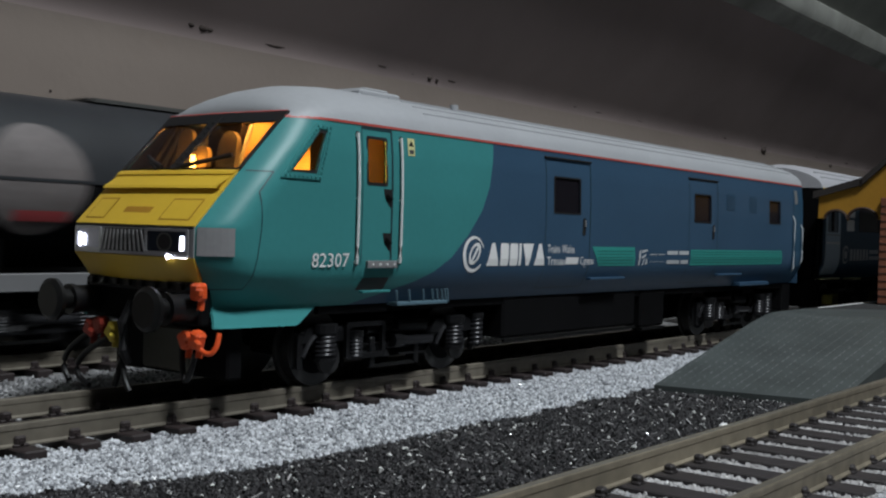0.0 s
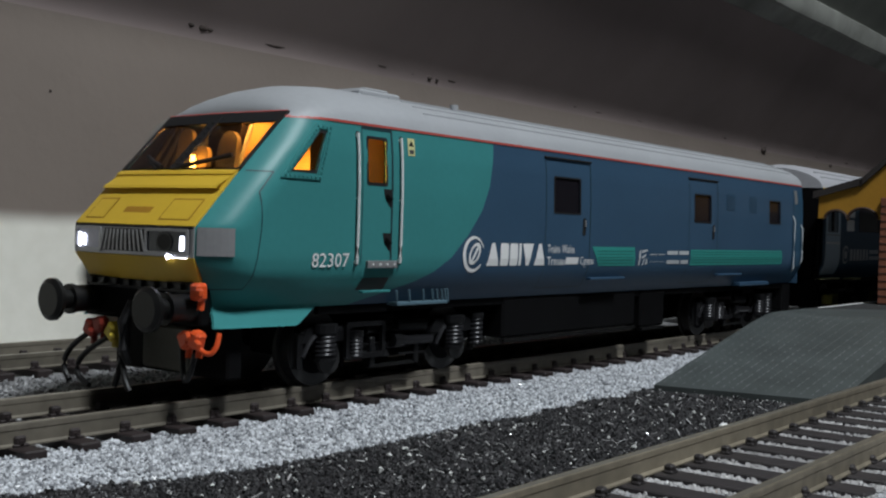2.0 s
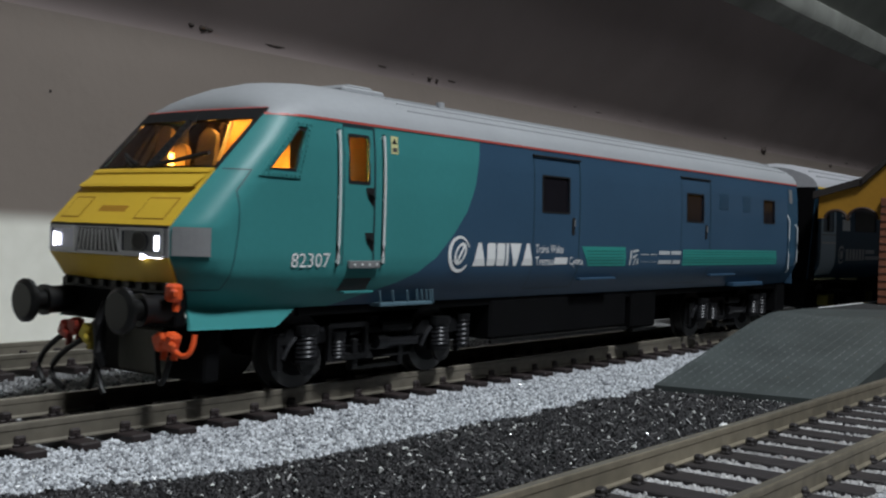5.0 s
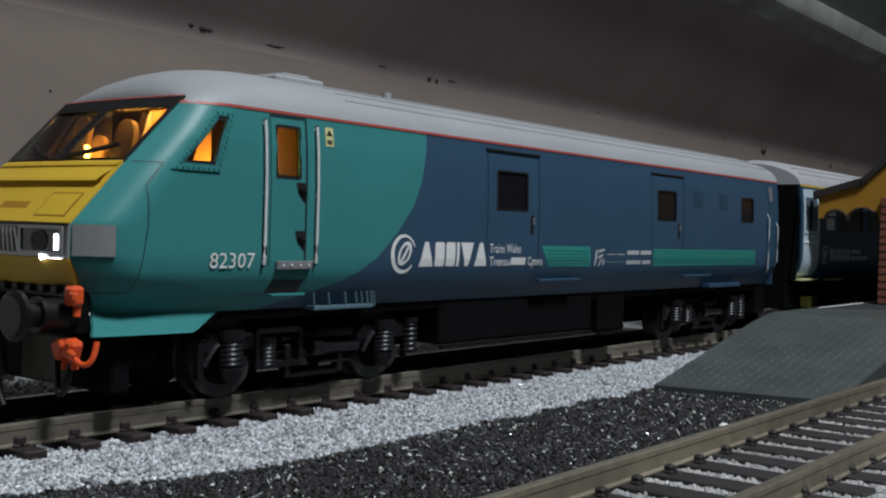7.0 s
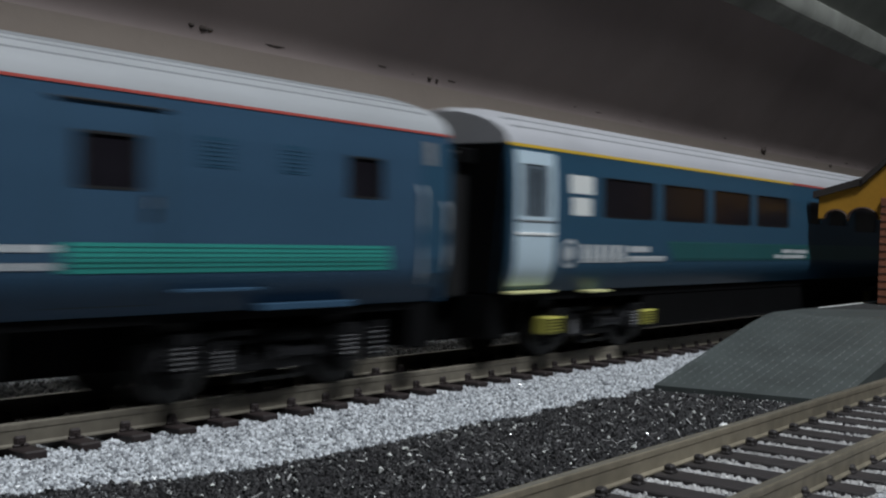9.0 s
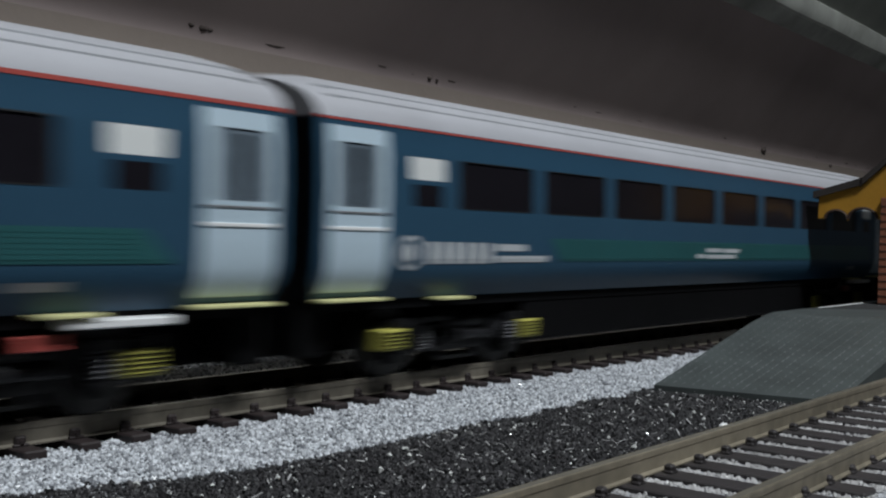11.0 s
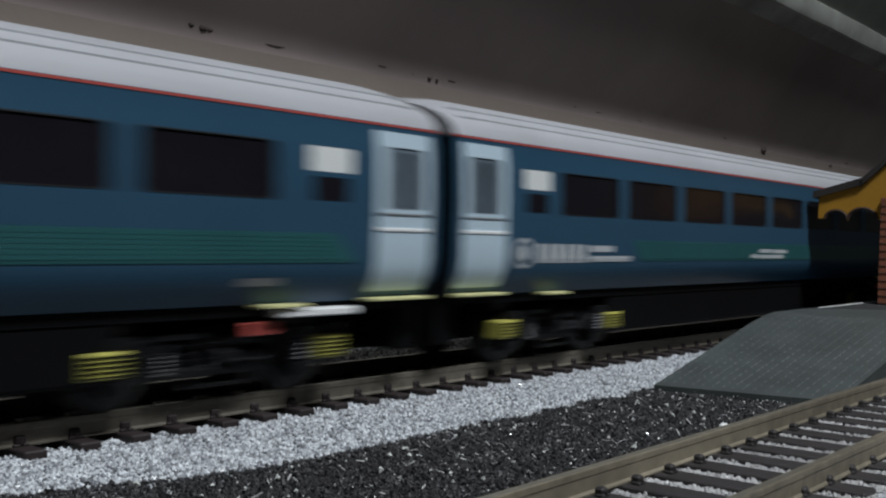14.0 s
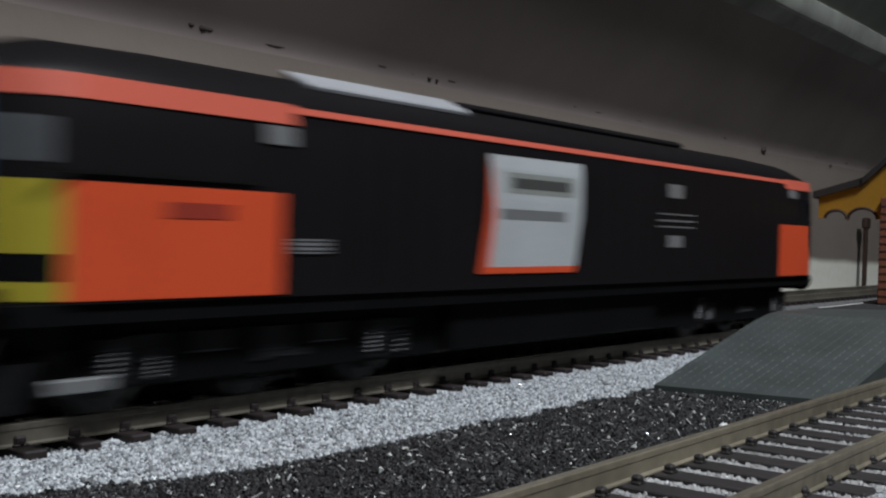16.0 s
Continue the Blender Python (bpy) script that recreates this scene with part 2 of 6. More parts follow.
def cyl(bm, a, b, r, seg=16, r2=None, bevel=0.0):
    a, b = Vector(a), Vector(b)
    m = Matrix.Translation((a + b) / 2) @ (b - a).to_track_quat("Z", "Y").to_matrix().to_4x4()
    bmesh.ops.create_cone(bm, cap_ends=True, segments=seg, radius1=r, radius2=r if r2 is None else r2, depth=(b - a).length, matrix=m)
    return bm


def tube(bm, pts, r, seg=8):
    """A round bar along points."""
    rings = []
    pts = [Vector(p) for p in pts]
    for i, p in enumerate(pts):
        d = (pts[min(i + 1, len(pts) - 1)] - pts[max(i - 1, 0)]).normalized()
        q = d.to_track_quat("Z", "Y").to_matrix()
        rings.append([bm.verts.new(p + q @ Vector((r * math.cos(2 * math.pi * k / seg), r * math.sin(2 * math.pi * k / seg), 0))) for k in range(seg)])
    for a, b in zip(rings, rings[1:]):
        for k in range(seg):
            bm.faces.new((a[k], a[(k + 1) % seg], b[(k + 1) % seg], b[k]))
    bm.faces.new(rings[0][::-1]), bm.faces.new(rings[-1])
    return bm


def arc(p0, p1, p2, n=10):
    """Points of a soft bend from p0 by p1 to p2."""
    a, b, c = Vector(p0), Vector(p1), Vector(p2)
    return [(1 - t) ** 2 * a + 2 * t * (1 - t) * b + t * t * c for t in (i / n for i in range(n + 1))]


def quads(loops, cuts_u=(), cuts_v=()):
    """Splits a flat outline with holes into upright-sided pieces, level by level."""
    levels = sorted({round(v, 5) for lp in loops for _, v in lp} | set(round(c, 5) for c in cuts_v))
    edges = [(a, b) for lp in loops for a, b in zip(lp, lp[1:] + lp[:1]) if abs(a[1] - b[1]) > 1e-6]
    lo, hi = min(v for lp in loops for _, v in lp), max(v for lp in loops for _, v in lp)
    out = []

    def at(e, v):
        (ua, va), (ub, vb) = e
        return ua + (ub - ua) * (v - va) / (vb - va)

    for v0, v1 in zip(levels, levels[1:]):
        if v1 - v0 < 1e-5 or v0 < lo - 1e-6 or v1 > hi + 1e-6:
            continue
        mid = (v0 + v1) / 2
        span = sorted((e for e in edges if min(e[0][1], e[1][1]) < mid < max(e[0][1], e[1][1])), key=lambda e: at(e, mid))
        for a, b in zip(span[::2], span[1::2]):
            piece = [(at(a, v0), v0), (at(b, v0), v0), (at(b, v1), v1), (at(a, v1), v1)]
            us = [u for u, _ in piece]
            marks = [-1e9] + [c for c in sorted(cuts_u) if min(us) + 1e-4 < c < max(us) - 1e-4] + [1e9]
            for c0, c1 in zip(marks, marks[1:]):
                q = piece
                for c, sg in ((c0, 1), (c1, -1)):
                    r = []
                    for m, n in zip(q, q[1:] + q[:1]):
                        dm, dn = (m[0] - c) * sg, (n[0] - c) * sg
                        if dm >= 0:
                            r.append(m)
                        if (dm > 0) != (dn > 0) and abs(dm - dn) > 1e-9:
                            t = dm / (dm - dn)
                            r.append((m[0] + t * (n[0] - m[0]), m[1] + t * (n[1] - m[1])))
                    q = r
                clean = []
                for m in q:
                    if all(abs(m[0] - n[0]) + abs(m[1] - n[1]) > 1e-4 for n in clean):
                        clean.append(m)
                if len(clean) > 2:
                    out.append(clean)
    return out


def sheet(loops, place, cuts_u=(), cuts_v=()):
    """A flat outline with holes, in (u, v), set in space by place(u, v)."""
    bm = bm_new()
    for f in quads(loops, cuts_u, cuts_v):
        bm.faces.new([bm.verts.new(place(u, v)) for u, v in f])
    bmesh.ops.remove_doubles(bm, verts=bm.verts[:], dist=0.002)
    bmesh.ops.recalc_face_normals(bm, faces=bm.faces[:])
    return bm


def rect(x0, x1, z0, z1, r=0.0, n=4):
    if not r:
        return [(x0, z0), (x1, z0), (x1, z1), (x0, z1)]
    out = []
    for cx, cz, a0 in ((x1 - r, z0 + r, -90), (x1 - r, z1 - r, 0), (x0 + r, z1 - r, 90), (x0 + r, z0 + r, 180)):
        out += [(cx + r * math.cos(radians(a0 + 90 * k / n)), cz + r * math.sin(radians(a0 + 90 * k / n))) for k in range(n + 1)]
    return out


def shell(name, loops, fn, sgn, cuts_u, cuts_v, material, parent, label="", depth=0.5):
    """A side panel with real thickness, cut through at its windows, and smooth along its curve."""
    fs = quads(loops, cuts_u, cuts_v)
    rim = [(a, b) for lp in loops for a, b in zip(lp, lp[1:] + lp[:1])]
    out, inn = on(fn, sgn), on(fn, sgn, -depth)
    keys, vs, faces, norms = {}, [], [], []

    def vid(u, v, inside):
        k = (round(u, 4), round(v, 4), inside)
        if k not in keys:
            keys[k] = len(vs)
            vs.append(tuple(c * MM for c in (inn if inside else out)(u, v)))
        return keys[k]

    def facing(u, v):
        a = Vector(out(u + 0.6, v)) - Vector(out(u - 0.6, v))
        b = Vector(out(u, v + 0.8)) - Vector(out(u, v - 0.8))
        n = a.cross(b).normalized()
        return n if n.y * sgn < 0 else -n

    for f in fs:
        q = [Vector(out(u, v)) for u, v in f]
        n = (q[1] - q[0]).cross(q[2] - q[0])
        f = f if n.y * sgn < 0 else f[::-1]
        one, two = [vid(u, v, False) for u, v in f], [vid(u, v, True) for u, v in f[::-1]]
        if len(set(one)) < len(one) or len(one) < 3:
            continue
        faces += [one, two]
        norms += [facing(u, v) for u, v in f] + [-facing(u, v) for u, v in f[::-1]]
    for (a, b) in rim:
        f = [len(vs) + i for i in range(4)]
        vs += [tuple(c * MM for c in q) for q in (out(*a), out(*b), inn(*b), inn(*a))]
        n = (Vector(vs[f[1]]) - Vector(vs[f[0]])).cross(Vector(vs[f[2]]) - Vector(vs[f[0]])).normalized()
        faces.append(f)
        norms += [n] * 4
    me = bpy.data.meshes.new(name)
    me.from_pydata(vs, [], faces)
    me.update(calc_edges=True)
    me.materials.append(material)
    me.shade_smooth()
    me.normals_split_custom_set([tuple(n) for n in norms])
    ob = new(name, me)
    ob.parent = parent
    return tagged(ob, label)


def ring(outer, inner, place, cuts_v=()):
    return sheet([outer, inner], place, (), cuts_v)


def lettering(text, height, place, name, parent, material):
    """Built-in font set on a surface: place(u, v) with u along the line and v up; width is set by the height."""
    cu = bpy.data.curves.new("text", "FONT")
    cu.body, cu.size, cu.resolution_u = text, height * 1.38, 2
    tmp = bpy.data.objects.new("text", cu)
    scene.collection.objects.link(tmp)
    bpy.context.view_layer.update()
    me = bpy.data.meshes.new_from_object(tmp.evaluated_get(bpy.context.evaluated_depsgraph_get()))
    bpy.data.objects.remove(tmp)
    bm = bm_new()
    bm.from_mesh(me)
    wide = max(v.co.x for v in bm.verts)
    for v in bm.verts:
        v.co = Vector(place(v.co.x / wide, v.co.y))
    return part(name, bm, material, parent)


# ---- setting: room, baseboard, ballast, tracks ----
def slab(name, x0, x1, y0, y1, z0, z1, material, label, category):
    return tagged(part(name, box(bm_new(), x0, x1, y0, y1, z0, z1), material), label, category, kind="structure")


WALL_Y, KNEE = 95.0, 77.0
slab("ground", -2300, 2600, -700, 100, -30, -6.2, BOARD, "grey-painted layout baseboard under the tracks", "baseboard")
slab("wall_back", -2300, 2600, WALL_Y, WALL_Y + 30, -30, KNEE - 3, WALLP, "grey low wall with a white strip along its foot", "wall")
PITCHED = 1.5
RUN = 500.0
BEAM_Y = 56.5


def slope_sheet(name, line, material, label):
    """A sloping lining along the whole room, drawn out from its section."""
    bm = bm_new()
    low, up = line, [(y + 40, z + 8) for y, z in line]
    left, right = ([[bm.verts.new((x, y, z)) for y, z in ln] for ln in (low, up)] for x in (-2300, 2600))
    for i in range(len(low) - 1):
        for k in (0, 1):
            bm.faces.new((left[k][i], left[k][i + 1], right[k][i + 1], right[k][i]))
    bmesh.ops.recalc_face_normals(bm, faces=bm.faces[:])
    return tagged(part(name, bm, material, smooth=True), label, "ceiling", kind="structure")


def slope_z(y):
    return KNEE + (WALL_Y - y) * PITCHED


bend = [((1 - t) ** 2 * WALL_Y + 2 * t * (1 - t) * WALL_Y + t * t * (WALL_Y - 3), (1 - t) ** 2 * (KNEE - 3) + 2 * t * (1 - t) * KNEE + t * t * slope_z(WALL_Y - 3)) for t in (k / 8 for k in range(9))]
slope_sheet("ceiling_slope", bend + [(BEAM_Y, slope_z(BEAM_Y))], SLOPE, "dark brownish-grey sloping ceiling over the layout")
# Above the batten the slope has a darker, greener colour.
slope_sheet("ceiling_upper", [(BEAM_Y, slope_z(BEAM_Y)), (WALL_Y - RUN, slope_z(WALL_Y - RUN))], UPPERSLOPE, "darker green-grey upper part of the sloping ceiling above the batten")
slab("ceiling", -2300, 2600, -2200, WALL_Y - RUN, KNEE + RUN * PITCHED, KNEE + RUN * PITCHED + 30, PLASTER, "plain off-white plaster ceiling", "ceiling")
slab("wall_front", -2300, 2600, -2230, -2200, -800, KNEE + RUN * PITCHED, PLASTER, "plain off-white plaster wall", "wall")
slab("wall_west", -2330, -2300, -2230, 125, -800, KNEE + RUN * PITCHED, PLASTER, "plain off-white plaster wall", "wall")
slab("wall_east", 2600, 2630, -2230, 125, -800, KNEE + RUN * PITCHED, PLASTER, "plain off-white plaster wall", "wall")
slab("floor", -2300, 2600, -2200, 125, -830, -800, BOARD, "plain grey room floor", "floor")

# a battered batten along the slope, its upper face turned to the lamp
bm = bm_new()
lean = Matrix.Translation((0, BEAM_Y, slope_z(BEAM_Y))) @ Matrix.Rotation(-math.atan(PITCHED), 4, "X")
section = [(9.0, 1.0), (8.2, -2.2), (4.0, -3.4), (0.4, -3.6), (-0.8, -5.2), (-4.5, -4.6), (-8.8, -2.4), (-9.0, 2.0)]
rows = []
for k in range(246):
    x = -2290 + 20 * k
    rows.append([bm.verts.new(lean @ Vector((x, y + 0.5 * noise.noise(Vector((x * 0.02, y, 0))), z + 0.5 * noise.noise(Vector((x * 0.03, y, 7)))))) for y, z in section])
for a, b in zip(rows, rows[1:]):
    for i in range(len(section) - 1):
        bm.faces.new((a[i], a[i + 1], b[i + 1], b[i]))
bmesh.ops.recalc_face_normals(bm, faces=bm.faces[:])
tagged(part("beam", bm, BEAM, smooth=True), "pale painted batten along the sloping ceiling", "beam", kind="structure")


def crack_filler(seed):
    """A thin uneven bead of old filler along the crease, with a few dark lumps."""
    rng = random.Random(seed)
    bm = bm_new()
    pts = []
    for k in range(330):
        x = -150 + 3.0 * k
        pts.append((x, WALL_Y - 0.25, KNEE - 0.2 + 0.9 * noise.noise(Vector((x * 0.05, 2.0, 0)))))
    rings = []
    for p in pts:
        r = max(0.03, 0.16 + 0.6 * noise.noise(Vector((p[0] * 0.11, 9.0, 0))))
        rings.append([bm.verts.new((p[0], p[1] + r * math.cos(a), p[2] + r * math.sin(a))) for a in (0.3, 1.6, 2.9, 4.2, 5.5)])
    for a, b in zip(rings, rings[1:]):
        for i in range(5):
            bm.faces.new((a[i], a[(i + 1) % 5], b[(i + 1) % 5], b[i]))
    for x, z, r in ((19.5, KNEE + 0.6, 1.0), (23.6, KNEE + 0.3, 1.25), (26.0, KNEE + 0.2, 0.8), (120.0, KNEE - 0.6, 0.9), (124, KNEE - 0.8, 0.7), (411.0, KNEE - 2.4, 2.2), (520.0, KNEE - 3.5, 1.6), (-20.6, 55.6, 0.32)):
        m = Matrix.Translation((x, WALL_Y - (0.2 if z < KNEE - 3 else 0.6), z)) @ Matrix.Diagonal((r * 1.25, 0.5 * r, r * 0.7, 1))
        n0 = len(bm.verts)
        bmesh.ops.create_icosphere(bm, subdivisions=2, radius=1, matrix=m)
        bm.verts.ensure_lookup_table()
        for v in bm.verts[n0:]:
            v.co += Vector((rng.uniform(-0.12, 0.12), rng.uniform(-0.05, 0.05), rng.uniform(-0.12, 0.12))) * r
    return tagged(part("crack_filler", bm, FILLER, smooth=True), "dark crumbling filler along the crease of the wall", "trim", kind="structure")


crack_filler(3)


def grains(name, count, x0, x1, y_low, y_high, z, size, material, label, seed, clear=None):
    rng = random.Random(seed)
    base = [Vector(p) for p in ((1, 0, 0), (-1, 0, 0), (0, 1, 0), (0, -1, 0), (0, 0, 1), (0, 0, -1))]
    tri = ((0, 2, 4), (2, 1, 4), (1, 3, 4), (3, 0, 4), (2, 0, 5), (1, 2, 5), (3, 1, 5), (0, 3, 5))
    vs, fs = [], []
    for _ in range(count):
        x = rng.uniform(x0, x1)
        lo, hi = y_low(x), y_high(x)
        y = rng.uniform(lo, hi)
        if clear and abs(y - clear[0]) < clear[1] and abs((x - clear[2] + clear[3] / 2) % clear[3] - clear[3] / 2) < clear[4]:
            continue
        s = size * rng.uniform(0.55, 1.35)
        q = Euler([rng.uniform(0, 6.3) for _ in range(3)]).to_matrix()
        o = Vector((x, y, z + rng.uniform(-0.2, 0.55) * size))
        k = len(vs)
        vs += [tuple((o + q @ (b * s * rng.uniform(0.6, 1.1))) * MM) for b in base]
        fs += [(a + k, b + k, c + k) for a, b, c in tri]
    me = bpy.data.meshes.new(name)
    me.from_pydata(vs, [], fs)
    me.materials.append(material)
    return tagged(new(name, me), label, "ballast", kind="stuff")


def wavy(x, a, seed):
    return a * noise.noise(Vector((x * 0.09, seed, 0))) + 0.5 * a * noise.noise(Vector((x * 0.4, seed, 3)))


def edge_pale(x):
    return -36.0 + wavy(x, 2.2, 1.0) + (9.0 * min(1.0, max(0.0, (-74 - x) / 30)) if x < -74 else 0)


def bed(name, y0, y1, z0, z1, material, label):
    return tagged(part(name, box(bm_new(), -2290, 2590, y0, y1, z0, z1), material), label, "ballast", kind="structure")


bed("pale_ballast_bed", -37.0, 9.0, -6.4, -4.35, WHITEBED, "pale grey granite ballast bed under the main line")
bed("dull_ballast_bed", 9.0, 94.0, -6.4, -4.35, DULLBED, "dull grey ballast bed along the back wall")
bed("dark_ballast_bed", -70.0, -35.5, -6.3, -4.7, DARKBED, "black coal-dust bed between the tracks")
bed("siding_ballast_bed", -110.0, -70.0, -6.4, -3.6, WHITEBED, "pale grey ballast under the siding")
grains("pale_ballast", 42000, -125, 130, edge_pale, lambda x: -10.0, -4.05, 0.4, PALEGRAIN, "loose pale grey granite chippings beside the rails", 11, (0.0, 13.8, -90.6, 7.92, 1.8))
grains("trackside_ballast", 7000, -110, 130, lambda x: -7.0, lambda x: 50.0, -4.1, 0.5, DULLGRAIN, "loose pale grey chippings between the main lines", 12)
grains("siding_ballast", 26000, -85, 90, lambda x: -98.0, lambda x: -68.0, -3.5, 0.30, SIDEGRAIN, "loose pale chippings between siding sleepers", 14, (-83.0, 14.6, -60.5, 8.46, 2.25))
grains("coal_ballast", 62000, -120, 130, lambda x: -70.0, lambda x: edge_pale(x) + 0.6, -4.3, 0.31, DARKGRAIN, "loose black coal-like chippings with glossy faces", 13)
# Pale particles put in for the bright glints of the coal.
grains("glint_grains", 260, -100, 60, lambda x: -68.0, lambda x: edge_pale(x) - 1.0, -3.8, 0.2, SPARK, "scattered pale grains for glints on the black chippings", 15)
grains("glint_chips", 66, -95, 60, lambda x: -68.0, lambda x: edge_pale(x) - 2.0, -3.7, 0.44, SPARK, "larger pale chips for glints on the black chippings", 25)


def slivers(count, seed):
    """Thin pale slivers for the coal's glints, lying at odd angles on the black chippings."""
    rng = random.Random(seed)
    vs, fs = [], []
    for _ in range(count):
        x = rng.uniform(-100, 70)
        o = Vector((x, rng.uniform(-67, edge_pale(x) - 1.0), -3.75))
        q = Euler((rng.uniform(-0.5, 0.5), rng.uniform(-0.7, 0.7), rng.uniform(0, 6.3))).to_matrix()
        a, w = rng.uniform(0.12, 0.75), rng.uniform(0.03, 0.075)
        k = len(vs)
        vs += [tuple((o + q @ Vector((sx * a, sy * w, sz * w))) * MM) for sx in (-1, 1) for sy, sz in ((-1, -1), (1, -1), (1, 1), (-1, 1))]
        fs += [tuple(k + i for i in f) for f in ((0, 1, 2, 3), (7, 6, 5, 4), (0, 4, 5, 1), (1, 5, 6, 2), (2, 6, 7, 3), (3, 7, 4, 0))]
    me = bpy.data.meshes.new("glint_slivers")
    me.from_pydata(vs, [], fs)
    me.materials.append(SLIVER)
    return tagged(new("glint_slivers", me), "thin pale slivers for glints on the black chippings", "ballast", kind="stuff")


slivers(210, 31)
grains("coal_lumps", 6000, -120, 130, lambda x: -70.0, lambda x: edge_pale(x) + 0.8, -4.2, 0.44, DARKGRAIN, "larger black lumps among the chippings", 33)


def rail(name, y, parent, material, x0=-2280, x1=2580):
    prof = [(-0.85, -2.9), (0.85, -2.9), (0.85, -2.7), (0.52, -2.45), (0.52, -0.95), (0.62, -0.75), (0.62, -0.1), (0.55, 0), (-0.55, 0), (-0.62, -0.1), (-0.62, -0.75), (-0.52, -0.95), (-0.52, -2.45), (-0.85, -2.7)]
    bm = bm_new()
    a, b = ([bm.verts.new((x, y + u, v)) for u, v in prof] for x in (x0, x1))
    n = len(prof)
    for i in range(n):
        bm.faces.new((a[i], a[(i + 1) % n], b[(i + 1) % n], b[i]))
    bmesh.ops.recalc_face_normals(bm, faces=bm.faces[:])
    r = part(name, bm, material, parent)
    part("rail_head", box(bm_new(), x0, x1, y - 0.42, y + 0.42, -0.02, 0.015), RAILHEAD, r, "worn bright top of the rail")
    return r


def sleeper_mesh(half, wide, material, chair):
    bm = bm_new()
    box(bm, -wide / 2, wide / 2, -half, half, -5.6, -2.9, 0.2)
    for s in (-8.25, 8.25):
        for k in (-1, 1):
            box(bm, -chair * 1.4, chair * 1.4, s + k * 1.35 - 0.55, s + k * 1.35 + 0.55, -2.95, -2.55, 0.12)
        for k in (-1, 1):
            box(bm, -chair, chair, s + k * 1.15 - 0.6, s + k * 1.15 + 0.6, -2.9, -2.9 + chair * 1.7, 0.25)
            cyl(bm, (0, s + k * 1.75, -2.5), (0, s + k * 1.75, -2.9 + chair), chair * 0.42, 6)
    bmesh.ops.scale(bm, vec=(MM, MM, MM), verts=bm.verts)
    me = bpy.data.meshes.new("sleeper")
    bm.to_mesh(me)
    bm.free()
    me.materials.append(material)
    return me


def track(y, pitch, phase, half, wide, material, x_near, label):
    """Two rails on moulded sleepers; those near the camera are pieces of their own."""
    root = tagged(new("track"), label, "railway track", group="model railway tracks", kind="structure")
    root.location = (0, y * MM, 0)
    steel = MAINRAIL if wide < 4 else RAILTOP
    rail("rail", -8.95, root, steel), rail("rail", 8.95, root, steel)
    me = sleeper_mesh(half, wide, material, 0.8 if wide < 4 else 0.62)
    far = []
    k = math.ceil((-2270 - phase) / pitch)
    while phase + k * pitch < 2570:
        x = phase + k * pitch
        if x_near[0] < x < x_near[1]:
            s = new("sleeper", me)
            s.parent, s.location = root, (x * MM, 0, 0)
        else:
            far.append(x)
        k += 1
    vs, fs = [], []
    for x in far:
        o = len(vs)
        for dx in (-wide / 2, wide / 2):
            vs += [((x + dx) * MM, yy * MM, zz * MM) for yy, zz in ((-half, -4.3), (half, -4.3), (half, -2.9), (-half, -2.9))]
        fs += [tuple(o + i for i in f) for f in ((0, 1, 2, 3), (7, 6, 5, 4), (0, 4, 5, 1), (1, 5, 6, 2), (2, 6, 7, 3), (3, 7, 4, 0))]
    rest = bpy.data.meshes.new("distant_sleepers")
    rest.from_pydata(vs, [], fs)
    rest.materials.append(material)
    r = tagged(new("distant_sleepers", rest), kind="stuff")
    r.parent = root
    return root


track(0, 7.92, -90.6, 13.4, 3.2, SLEEPER, (-160, 260), "model railway track with tarnished rails on dark brown sleepers")
track(64, 7.92, -88.0, 13.4, 3.2, SLEEPER, (-100, 60), "model railway track with tarnished rails beside the back wall")
track(-83, 8.46, -60.5, 14.5, 4.3, DARKSLEEPER, (-130, 220), "siding track with tarnished rails on wide black sleepers")


